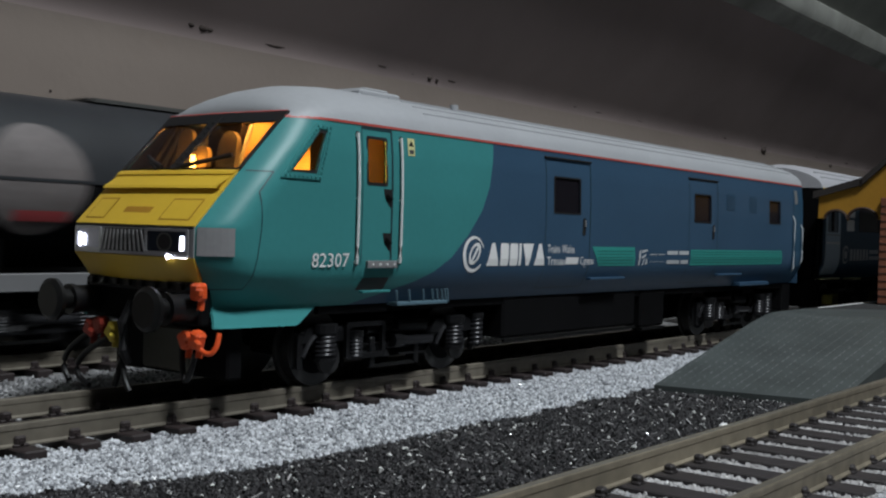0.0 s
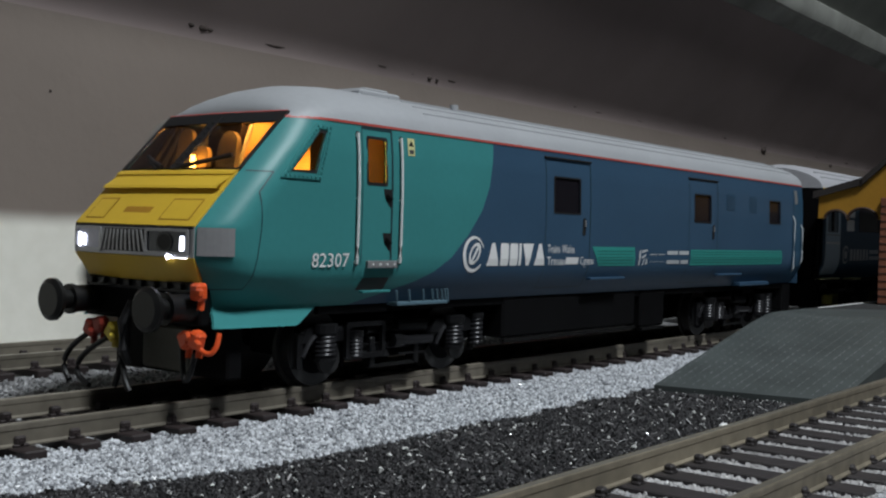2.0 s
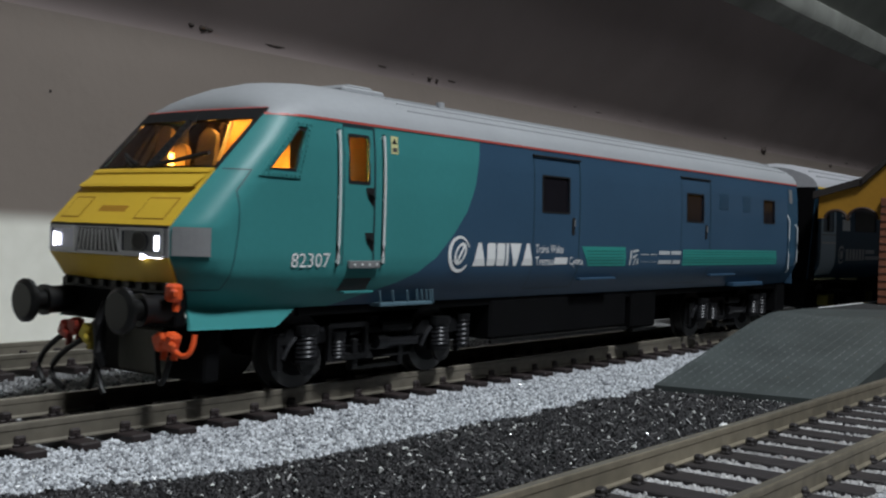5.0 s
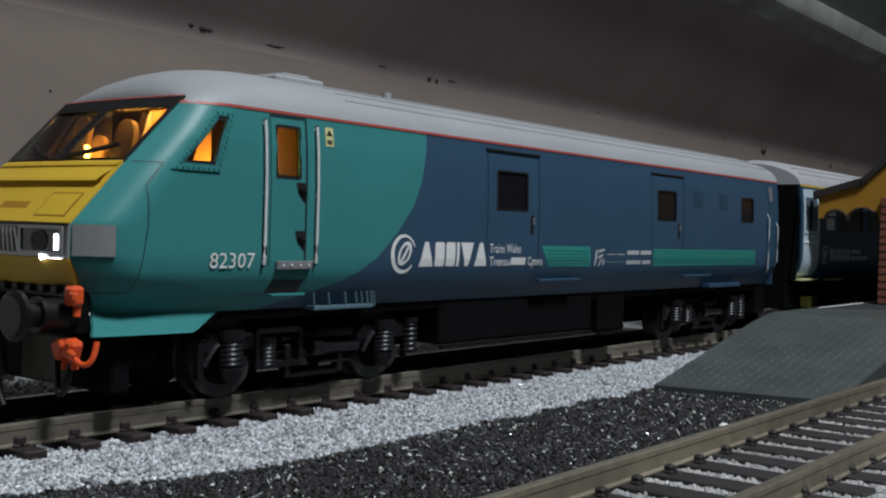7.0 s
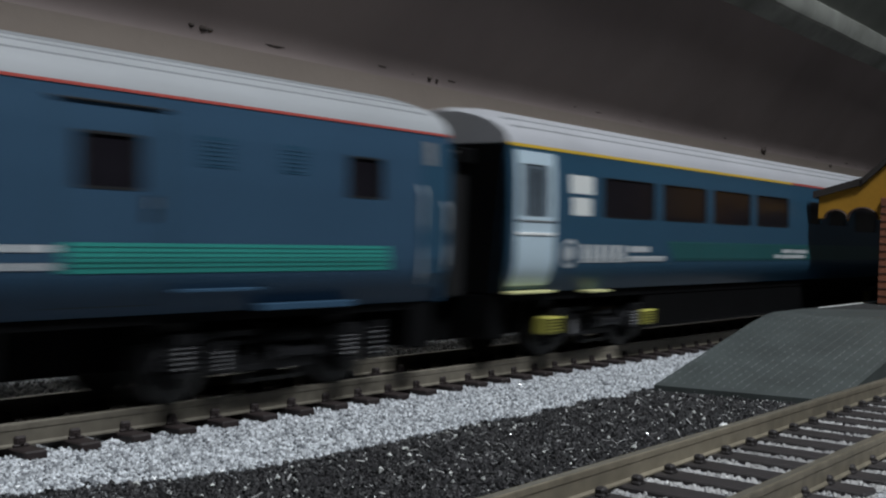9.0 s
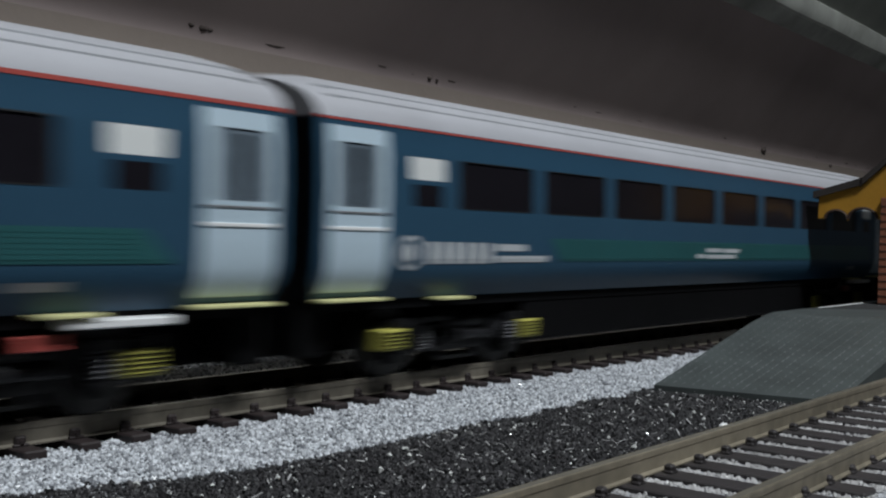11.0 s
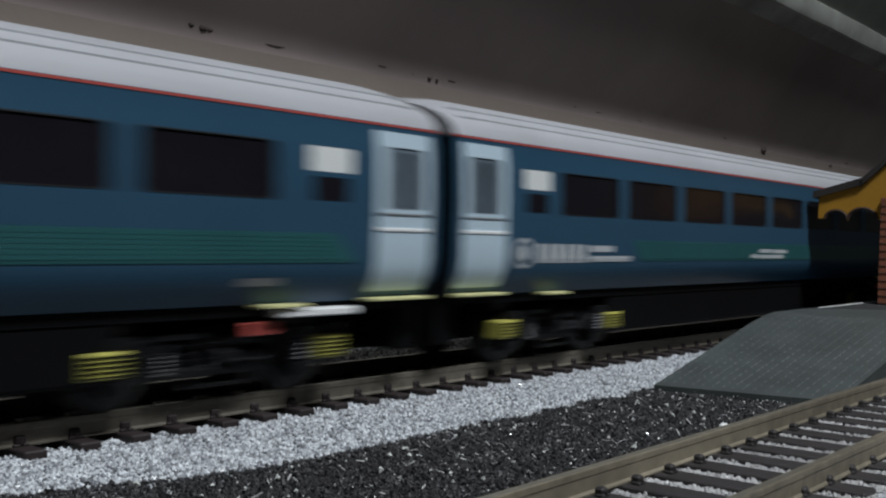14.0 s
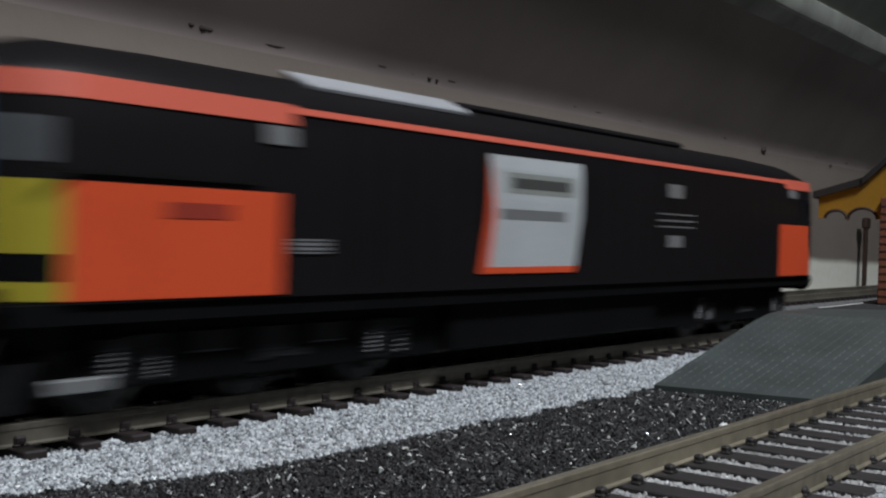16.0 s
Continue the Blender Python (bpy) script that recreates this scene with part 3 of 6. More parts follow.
# ---- platform end and station ----
def platform():
    root = thing("platform", "grey moulded station platform ramp with planked lines", "platform")
    lines = [((28.6, -37.2), (96.0, -35.0)), ((32.0, -53.0), (103.0, -52.2)), ((36.2, -70.5), (110.0, -70.5))]
    z0, z1 = -3.0, 8.5
    bm = bm_new()
    prof = [0, 0.2, 0.4, 0.6, 0.78, 0.88, 0.95, 1.0]
    rise = [0, 0.22, 0.44, 0.66, 0.85, 0.94, 0.985, 1.0]
    grid = []
    for (xa, ya), (xb, yb) in lines:
        grid.append([bm.verts.new((xa + (xb - xa) * t, ya + (yb - ya) * t, z0 + (z1 - z0) * h)) for t, h in zip(prof, rise)])
    for a, b in zip(grid, grid[1:]):
        for i in range(len(prof) - 1):
            bm.faces.new((a[i], a[i + 1], b[i + 1], b[i]))
    top = bm.faces[:]
    for g in (grid[0], grid[-1]):
        low = [bm.verts.new((v.co.x, v.co.y, -6)) for v in g]
        for i in range(len(g) - 1):
            bm.faces.new((g[i], g[i + 1], low[i + 1], low[i]))
    low = [bm.verts.new((g[0].co.x, g[0].co.y, -6)) for g in grid]
    for i in range(2):
        bm.faces.new((grid[i][0], grid[i + 1][0], low[i + 1], low[i]))
    bmesh.ops.recalc_face_normals(bm, faces=bm.faces[:])
    part("ramp", bm, RAMP, root, smooth=True)
    # rows of worn specks along the planks
    rng = random.Random(5)
    for k in range(17):
        u = (k + 0.5) / 17 * 2
        i, f = int(u), u - int(u)
        (xa, ya), (xb, yb) = [tuple((1 - f) * lines[i][e][c] + f * lines[i + 1][e][c] for c in (0, 1)) for e in (0, 1)]
        bm = bm_new()
        t = 0.03
        while t < 0.97:
            dt = rng.uniform(0.006, 0.03)
            q = []
            for s, o in ((t, -0.1), (t + dt, -0.1), (t + dt, 0.1), (t, 0.1)):
                h = np.interp(s, prof, rise)
                q.append(bm.verts.new((xa + (xb - xa) * s, ya + (yb - ya) * s + o, z0 + (z1 - z0) * h + 0.05)))
            bm.faces.new(q)
            t += dt + rng.uniform(0.008, 0.03)
        part("plank_line", bm, RAMPMARK, root, "pale broken line moulded along the ramp")
    bm = bm_new()
    pts = [(96, -35.0), (103, -52.2), (110, -70.5), (150, -70.5), (136, -49.0), (126, -40.0), (118, -34.5)]
    a = [bm.verts.new((x, y, 8.5)) for x, y in pts]
    b = [bm.verts.new((x, y, -6)) for x, y in pts]
    bm.faces.new(a)
    for i in range(len(pts)):
        bm.faces.new((a[i], a[(i + 1) % len(pts)], b[(i + 1) % len(pts)], b[i]))
    bmesh.ops.recalc_face_normals(bm, faces=bm.faces[:])
    part("landing", bm, RAMP, root, "grey flat top of the ramp")
    # Beyond the landing the deck has a darker colour, split along a slanting line.
    bm = bm_new()
    pts = [(118, -34.5), (126, -40.0), (136, -49.0), (150, -70.5), (700, -70.5), (700, -26.0), (260, -29.0)]
    a = [bm.verts.new((x, y, 8.4)) for x, y in pts]
    b = [bm.verts.new((x, y, -6)) for x, y in pts]
    bm.faces.new(a)
    for i in range(len(pts)):
        bm.faces.new((a[i], a[(i + 1) % len(pts)], b[(i + 1) % len(pts)], b[i]))
    bmesh.ops.recalc_face_normals(bm, faces=bm.faces[:])
    part("deck", bm, DARKDECK, root, "dark platform surface")
    bm = bm_new()
    p = [(126, -35.2), (700, -27.5), (700, -29.3), (126, -36.4)]
    bm.faces.new([bm.verts.new((x, y, 8.5)) for x, y in p])
    part("edge_line", bm, WHITE, root, "white line along the platform edge")
    return root


def station():
    """A gabled station end with an ochre arcaded valance on dark posts."""
    root = thing("station_building", "ochre station building with arched valance and dark roof", "station building", at=(165, 11.02, 6.97))
    X0 = 0.0

    def face(u, v):
        return (X0, u, v)

    # outline in (y, z above the platform): eave, low roof, gable
    arch = []
    for yc, r in ((-34.8, 3.0), (-42.0, 3.9)):
        arch.append([(yc + r * math.cos(radians(a)), 24.2 + (r * 0.75) * math.sin(radians(a))) for a in range(0, 181, 20)])
    low = [(-30.0, 24.2)] + arch[0] + [(-38.0, 23.6)] + arch[1] + [(-46.2, 24.2), (-47.0, 24.2), (-70, 24.2)]
    top = [(-70, 38), (-58, 48), (-47.5, 39.4), (-41.5, 33.4), (-30.0, 30.3)]
    bm = sheet([low + top], face)
    part("valance", bm, OCHRE, root, "ochre-painted arched valance", thick=1.2)
    for pts, nm in (([(-28.6, 30.6), (-41.8, 34.4)], "eave_board"), ([(-41.2, 33.8), (-58, 49.2)], "barge_board"), ([(-58, 49.2), (-72, 37.6)], "barge_board")):
        (ya, za), (yb, zb) = pts
        bm = bm_new()
        q = [bm.verts.new((x, y, z + dz)) for x in (1.6, 300.0) for (y, z, dz) in ((ya, za, -0.9), (yb, zb, -0.9), (yb, zb, 1.0), (ya, za, 1.0))]
        for f in ((0, 1, 2, 3), (7, 6, 5, 4), (0, 4, 5, 1), (1, 5, 6, 2), (2, 6, 7, 3), (3, 7, 4, 0)):
            bm.faces.new([q[i] for i in f])
        bmesh.ops.recalc_face_normals(bm, faces=bm.faces[:])
        part("roof" if nm == "eave_board" else "gable_roof", bm, SLATE, root)
        bm = bm_new()
        q = [bm.verts.new((x, y, z + dz)) for x in (-1.6, 1.4) for (y, z, dz) in ((ya, za, -0.9), (yb, zb, -0.9), (yb, zb, 1.0), (ya, za, 1.0))]
        for f in ((0, 1, 2, 3), (7, 6, 5, 4), (0, 4, 5, 1), (1, 5, 6, 2), (2, 6, 7, 3), (3, 7, 4, 0)):
            bm.faces.new([q[i] for i in f])
        bmesh.ops.recalc_face_normals(bm, faces=bm.faces[:])
        part(nm, bm, SLATE, root)
    for r, yc in ((3.0, -34.8), (3.9, -42.0)):
        bm = tube(bm_new(), [(-0.4, yc + r * math.cos(radians(a)), 24.2 + r * 0.75 * math.sin(radians(a))) for a in range(0, 181, 15)], 0.45, 6)
        part("arch_trim", bm, BROWN, root, "dark arched trim")
    bm = box(bm_new(), -2.6, 2.6, -52.5, -47.2, 1.33, 30, 0.2)
    part("brick_pier", bm, BRICK, root, "red brick pier")
    for k in range(14):
        bm = box(bm_new(), -2.75, -2.55, -52.4, -47.3, 1.6 + 2 * k, 1.8 + 2 * k)
        part("mortar_course", bm, SLATE, root)
    for c in root.children:
        c.data.transform(Matrix.Diagonal((1, 1.081, 1.081, 1)))
    return root


platform()
station()


def lineside_post():
    """A dark timber post with a braced head and a ladder, against the back wall."""
    root = thing("lineside_post", "dark brown post with braced head and leaning ladder by the wall", "signal post", at=(575, 88.5, -4.35))
    part("post", box(bm_new(), -1.0, 1.7, -1.3, 1.3, 0, 44, 0.3), BROWN, root)
    part("head", box(bm_new(), -4.2, 5.4, -1.6, 1.6, 40, 47, 0.8), BROWN, root)
    for s in (-1, 1):
        part("brace", tube(bm_new(), arc((0.3 + s * 1.0, 0, 31), (0.3 + s * 1.6, 0, 39), (0.5 + s * 4.2, 0, 41)), 0.8, 8), BROWN, root)
    part("ladder_stile", cyl(bm_new(), (3.0, 1, 0), (2.6, 1, 41), 0.28, 8), BROWN, root)
    part("ladder_stile", cyl(bm_new(), (6.4, 1, 0), (4.9, 1, 41), 0.32, 8), BROWN, root)
    for k in range(10):
        z = 2.5 + 4.0 * k
        part("ladder_rung", cyl(bm_new(), (3.0 - 0.0098 * z, 1, z), (6.4 - 0.0366 * z, 1, z), 0.25, 8), BROWN, root)
    return root


lineside_post()


def pebble():
    bm = bm_new()
    for k in range(7):
        a = radians(40 * k)
        bmesh.ops.create_icosphere(bm, subdivisions=1, radius=0.55, matrix=Matrix.Translation((0.9 * math.cos(a), 0.7 * math.sin(a), 0.3 * math.sin(a) + 0.5)))
    ob = part("stone_chip", bm, WHITE)
    ob.location = (-0.0045 + 0.0, -0.0665, -0.0040)
    return tagged(ob, "small pale stone chip lying beside the siding", "stone")


pebble()


# ---- rolling stock ----
HW_Z, HW_Y = (10.5, 13.4, 16.0, 18.5, 21.0, 32.0, 38.0, 42.6), (13.6, 14.3, 16.2, 17.4, 17.8, 17.8, 17.55, 17.0)
ROOF_Y, ROOF_Z = (16.4, 16.0, 14.8, 12.4, 8.5, 4.5, 0.0), (0.0, 1.6, 3.3, 5.1, 6.8, 7.8, 8.2)
NOSE_Z, NOSE_X = (10.5, 13.0, 17.5, 21.0, 25.3, 34.0, 43.5, 46.0), (-66.2, -65.4, -65.2, -67.2, -67.2, -59.0, -49.5, -47.0)


def half_width(z):
    return float(np.interp(z, HW_Z, HW_Y))


def nose(z):
    return float(np.interp(z, NOSE_Z, NOSE_X))


def cab_side(x, z, off=0.0):
    """The driving trailer's side, with its rounded front corner."""
    s = x - nose(z)
    w = half_width(z) if z > 13.4 or x > -43 else 14.3 + (13.4 - z) * 0.68
    rim = float(np.interp(z, (12.5, 17.0), (15.6, 14.0)))
    under = 2.6 * math.exp(-((z - 14.6) / 2.3) ** 2) * max(0.0, 1 - s / 20.0) ** 1.4
    return w - (w - rim) * max(0.0, 1 - s / 7.5) ** 2.2 - under + off


def plain_side(x, z, off=0.0):
    return half_width(z) + off


def on(side_fn, sgn, off=0.0):
    return lambda u, v: (u, -sgn * side_fn(u, v, off), v)


Z_CUTS = (14.6, 16.0, 17.2, 18.5, 19.7, 21.0, 24.0, 28.0, 32.0, 34.0, 36.0, 38.0, 40.0)


def frame_of(poly, grow):
    cx, cz = sum(p[0] for p in poly) / len(poly), sum(p[1] for p in poly) / len(poly)
    out = []
    for x, z in poly:
        d = math.hypot(x - cx, z - cz)
        out.append((x + (x - cx) / d * grow, z + (z - cz) / d * grow))
    return out


def pane(parent, poly, fn, sgn, material, inset=0.35, seal=True):
    """A window: the pane set behind the side, with a thin seal round it."""
    w = part("window", sheet([poly], on(fn, sgn, -inset)), material, parent, thick=0.2)
    if seal:
        part("seal", ring(frame_of(poly, 0.35), frame_of(poly, -0.25), on(fn, sgn, 0.06)), RUBBER, w)
    return w


def strip(name, parent, poly, fn, sgn, material, off=0.08, label=""):
    return part(name, sheet([poly], on(fn, sgn, off), cuts_u=tuple(-67 + 0.8 * k for k in range(34)) if fn is cab_side and min(q[0] for q in poly) < -44 else (), cuts_v=(16, 18.5, 21, 32, 38) + (tuple(11.5 + 0.9 * k for k in range(35)) if min(q[0] for q in poly) < -44 else ())), material, parent, label)


def roof_mesh(x_list, zc, wf, z0=42.6):
    bm = bm_new()
    rows = []
    for x in x_list:
        h, w = zc(x), wf(x)
        half = [(y * w / 16.4, z0 + z * h / 8.2) for y, z in zip(ROOF_Y, ROOF_Z)]
        ln = [(-y, z) for y, z in half] + [(y, z) for y, z in half[-2::-1]]
        rows.append([bm.verts.new((x, y, z)) for y, z in ln])
    for a, b in zip(rows, rows[1:]):
        for i in range(len(a) - 1):
            bm.faces.new((a[i], a[i + 1], b[i + 1], b[i]))
    bm.faces.new(rows[0]), bm.faces.new(rows[-1])
    bmesh.ops.recalc_face_normals(bm, faces=bm.faces[:])
    return bm


def wheelset(parent, x, y_out=8.9, r=6.1):
    w = part("wheelset", cyl(bm_new(), (x, -6.5, r), (x, 6.5, r), 1.0, 10), NEARBLACK, parent)
    for s in (-1, 1):
        bm = cyl(bm_new(), (x, s * 6.7, r), (x, s * 7.4, r), r + 0.7, 28)
        cyl(bm, (x, s * 7.3, r), (x, s * (y_out + 0.6), r), r, 28)
        part("wheel", bm, WHEEL, w, smooth=True)
        bm = bm_new()
        cyl(bm, (x, s * (y_out + 0.55), r), (x, s * (y_out + 0.75), r), r * 0.68, 24)
        cyl(bm, (x, s * (y_out + 0.7), r), (x, s * (y_out + 1.1), r), r * 0.28, 16)
        part("wheel_hub", bm, NEARBLACK, w, smooth=True)
    return w


def spring(parent, x, y, z0, z1, r=1.25):
    n = 6
    pts = [(x + r * math.cos(a), y + r * math.sin(a), z0 + (z1 - z0) * a / (2 * math.pi * n)) for a in (2 * math.pi * n * i / 60 for i in range(61))]
    return part("coil_spring", tube(bm_new(), pts, 0.36, 6), SPRING, parent, smooth=True)


def bogie(parent, xc, base=34.1, box_mat=None):
    b = part("bogie", box(bm_new(), xc - 8, xc + 8, -7.5, 7.5, 5, 10.5, 0.5), NEARBLACK, parent)
    for k in (-1, 1):
        wheelset(b, xc + k * base / 2)
    for s in (-1, 1):
        y = s * 11.6
        bm = bm_new()
        out = [(-23, 7.4), (-21.5, 9.8), (-11.5, 9.8), (-9, 6.4), (9, 6.4), (11.5, 9.8), (21.5, 9.8), (23, 7.4), (20.5, 7.2), (11.5, 7.2), (8, 4.0), (-8, 4.0), (-11.5, 7.2), (-20.5, 7.2)]
        bm = sheet([[(xc + u, v) for u, v in out]], lambda u, v: (u, y, v))
        part("side_frame", bm, BLACK, b, thick=1.5)
        for k in (-1, 1):
            xa = xc + k * base / 2
            ax = part("axle_box", box(bm_new(), xa - 2.2, xa + 2.2, y - 1.1, y + 1.1, 3.9, 6.4, 0.5), BLACK if box_mat is None or s > 0 else NEARBLACK, b)
            part("axle_cap", cyl(bm_new(), (xa, y, 5.8), (xa, y + s * 2.1, 5.8), 1.3, 14), BLACK, ax)
            if box_mat is not None and s < 0:
                xq = xc + k * 21.0
                cover = part("step_cover", box(bm_new(), xq - 3.0, xq + 3.0, y - 3.4, y + 0.5, 5.2, 8.8, 0.3), box_mat, ax, "dull yellow ribbed cover")
                for j in range(5):
                    part("rib", box(bm_new(), xq - 2.9, xq + 2.9, y - 3.55, y - 3.3, 5.5 + 0.65 * j, 5.7 + 0.65 * j), NEARBLACK, cover)
            spring(b, xa - 1.2, y + s * 1.3, 5.0, 9.3, 1.6)
            spring(b, xa + 6.4, y + s * 0.9, 4.4, 8.0 if k < 0 else 9.6, 1.15)
            part("spring_cap", cyl(bm_new(), (xa - 1.2, y + s * 1.3, 9.1), (xa - 1.2, y + s * 1.3, 10.4), 2.1, 16), BLACK, b)
            part("spring_seat", cyl(bm_new(), (xa - 1.2, y + s * 1.3, 4.4), (xa - 1.2, y + s * 1.3, 5.0), 2.0, 16), BLACK, b)
            part("spring_cap", cyl(bm_new(), (xa + 6.4, y + s * 0.9, 7.9 if k < 0 else 9.5), (xa + 6.4, y + s * 0.9, 8.9 if k < 0 else 10.5), 1.5, 14), BLACK, b)
            part("axle_arm", tube(bm_new(), arc((xa - 5.6, y + s * 0.8, 5.2), (xa - 3.0, y + s * 1.0, 10.6), (xa + 3.0, y + s * 0.8, 9.4)), 0.42, 6), SPRING, b)
            part("axle_cover", cyl(bm_new(), (xa, y + s * 0.6, 4.6), (xa, y + s * 1.3, 4.6), 2.4, 20), WHEEL, b)
            part("guard_iron", box(bm_new(), xa + k * 5.6, xa + k * 6.4, y - 0.6, y + 0.6, 3.4, 9.0, 0.2), BLACK, b)
            part("brake_block", box(bm_new(), xa - k * 7.6 - 0.5, xa - k * 7.6 + 0.5, s * 8 - 0.8, s * 8 + 0.8, 2.4, 8, 0.2), NEARBLACK, b)
        part("damper", cyl(bm_new(), (xc - 7, y - s * 0.2, 8.6), (xc + 6, y - s * 0.2, 8.6), 0.7, 8), BLACK, b)
        part("bolster_spring", cyl(bm_new(), (xc, y - s * 2.5, 5), (xc, y - s * 2.5, 11), 2.2, 14), NEARBLACK, b)
        part("stay_frame", ring(rect(xc - 13.2, xc - 3.4, 4.2, 10.3, 0.6), rect(xc - 12.4, xc - 4.2, 5.0, 9.5, 0.4), lambda u, v: (u, y + s * 1.0, v)), BLACK, b, thick=0.8)
        part("lateral_damper", cyl(bm_new(), (xc + 1.0, y + s * 1.0, 6.6), (xc + 9.5, y + s * 1.0, 6.4), 0.8, 10), SPRING, b)
        part("damper_end", cyl(bm_new(), (xc - 1.4, y + s * 1.0, 6.7), (xc + 1.0, y + s * 1.0, 6.6), 1.25, 12), BLACK, b)
        part("brake_cylinder", cyl(bm_new(), (xc + 1.0, y - s * 0.8, 9.0), (xc + 9.0, y - s * 0.8, 9.0), 1.5, 14), BLACK, b)
        part("hanger", box(bm_new(), xc - 6.5, xc - 5.3, y - 0.9, y + 0.9, 2.4, 7.5, 0.2), BLACK, b)
        part("hanger", box(bm_new(), xc + 5.3, xc + 6.5, y - 0.9, y + 0.9, 2.4, 7.5, 0.2), BLACK, b)
        part("foot_bar", box(bm_new(), xc - 6.5, xc + 6.5, y - 0.5, y + 0.5, 2.2, 2.8), BUFFER, b)
    return b


def handrail(parent, x, z0, z1, fn, off=0.7):
    # Dark strip laid on the side draws the shadow line along the bar.
    part("rail_shadow_strip", sheet([rect(x - 0.2, x + 0.75, z0 - 0.3, z1 + 0.3, 0.4)], on(fn, 1, 0.1), cuts_v=tuple(11.5 + 0.9 * k for k in range(35))), RUBBER, parent)
    h = part("handrail", tube(bm_new(), [(x, -fn(x, z0 + (z1 - z0) * t) - 0.45, z0 + (z1 - z0) * t) for t in (0, 0.05, 0.15, 0.3, 0.45, 0.6, 0.7, 0.8, 0.9, 1)], 0.25, 10), CHROME, parent, "bright metal handrail", smooth=True)
    for z in (z0 + 0.4, (z0 + z1) / 2, z1 - 0.4):
        part("rail_stub", cyl(bm_new(), (x, -fn(x, z) - 0.45, z), (x, -fn(x, z) + 0.1, z), 0.25, 8), CHROME, h)


def buffer_beam(parent, x, d, shank=6.0):
    """Buffers with large round heads; d is -1 for the front end."""
    beam = part("buffer_beam", box(bm_new(), min(x, x - d * 2), max(x, x - d * 2), -13.6, 13.6, 11.2, 17.2, 0.3), NEARBLACK, parent)
    for y in (-11.4, 11.4):
        b = part("buffer", cyl(bm_new(), (x, y, 13.8), (x + d * 4.2, y, 13.8), 2.05, 20), BLACK, beam, smooth=True)
        part("buffer_collar", cyl(bm_new(), (x + d * 3.9, y, 13.8), (x + d * 4.6, y, 13.8), 2.3, 20), BLACK, b, smooth=True)
        part("buffer_ram", cyl(bm_new(), (x + d * 4.4, y, 13.8), (x + d * 7.2, y, 13.8), 1.5, 16), BUFFER, b, smooth=True)
        bm = cyl(bm_new(), (x + d * 7.0, y, 13.8), (x + d * 7.6, y, 13.8), 3.2, 36)
        cyl(bm, (x + d * 7.55, y, 13.8), (x + d * 8.1, y, 13.8), 3.15, 36, 2.5)
        part("buffer_head", bm, BUFFER, b, "large round buffer head", smooth=True)
    return beam


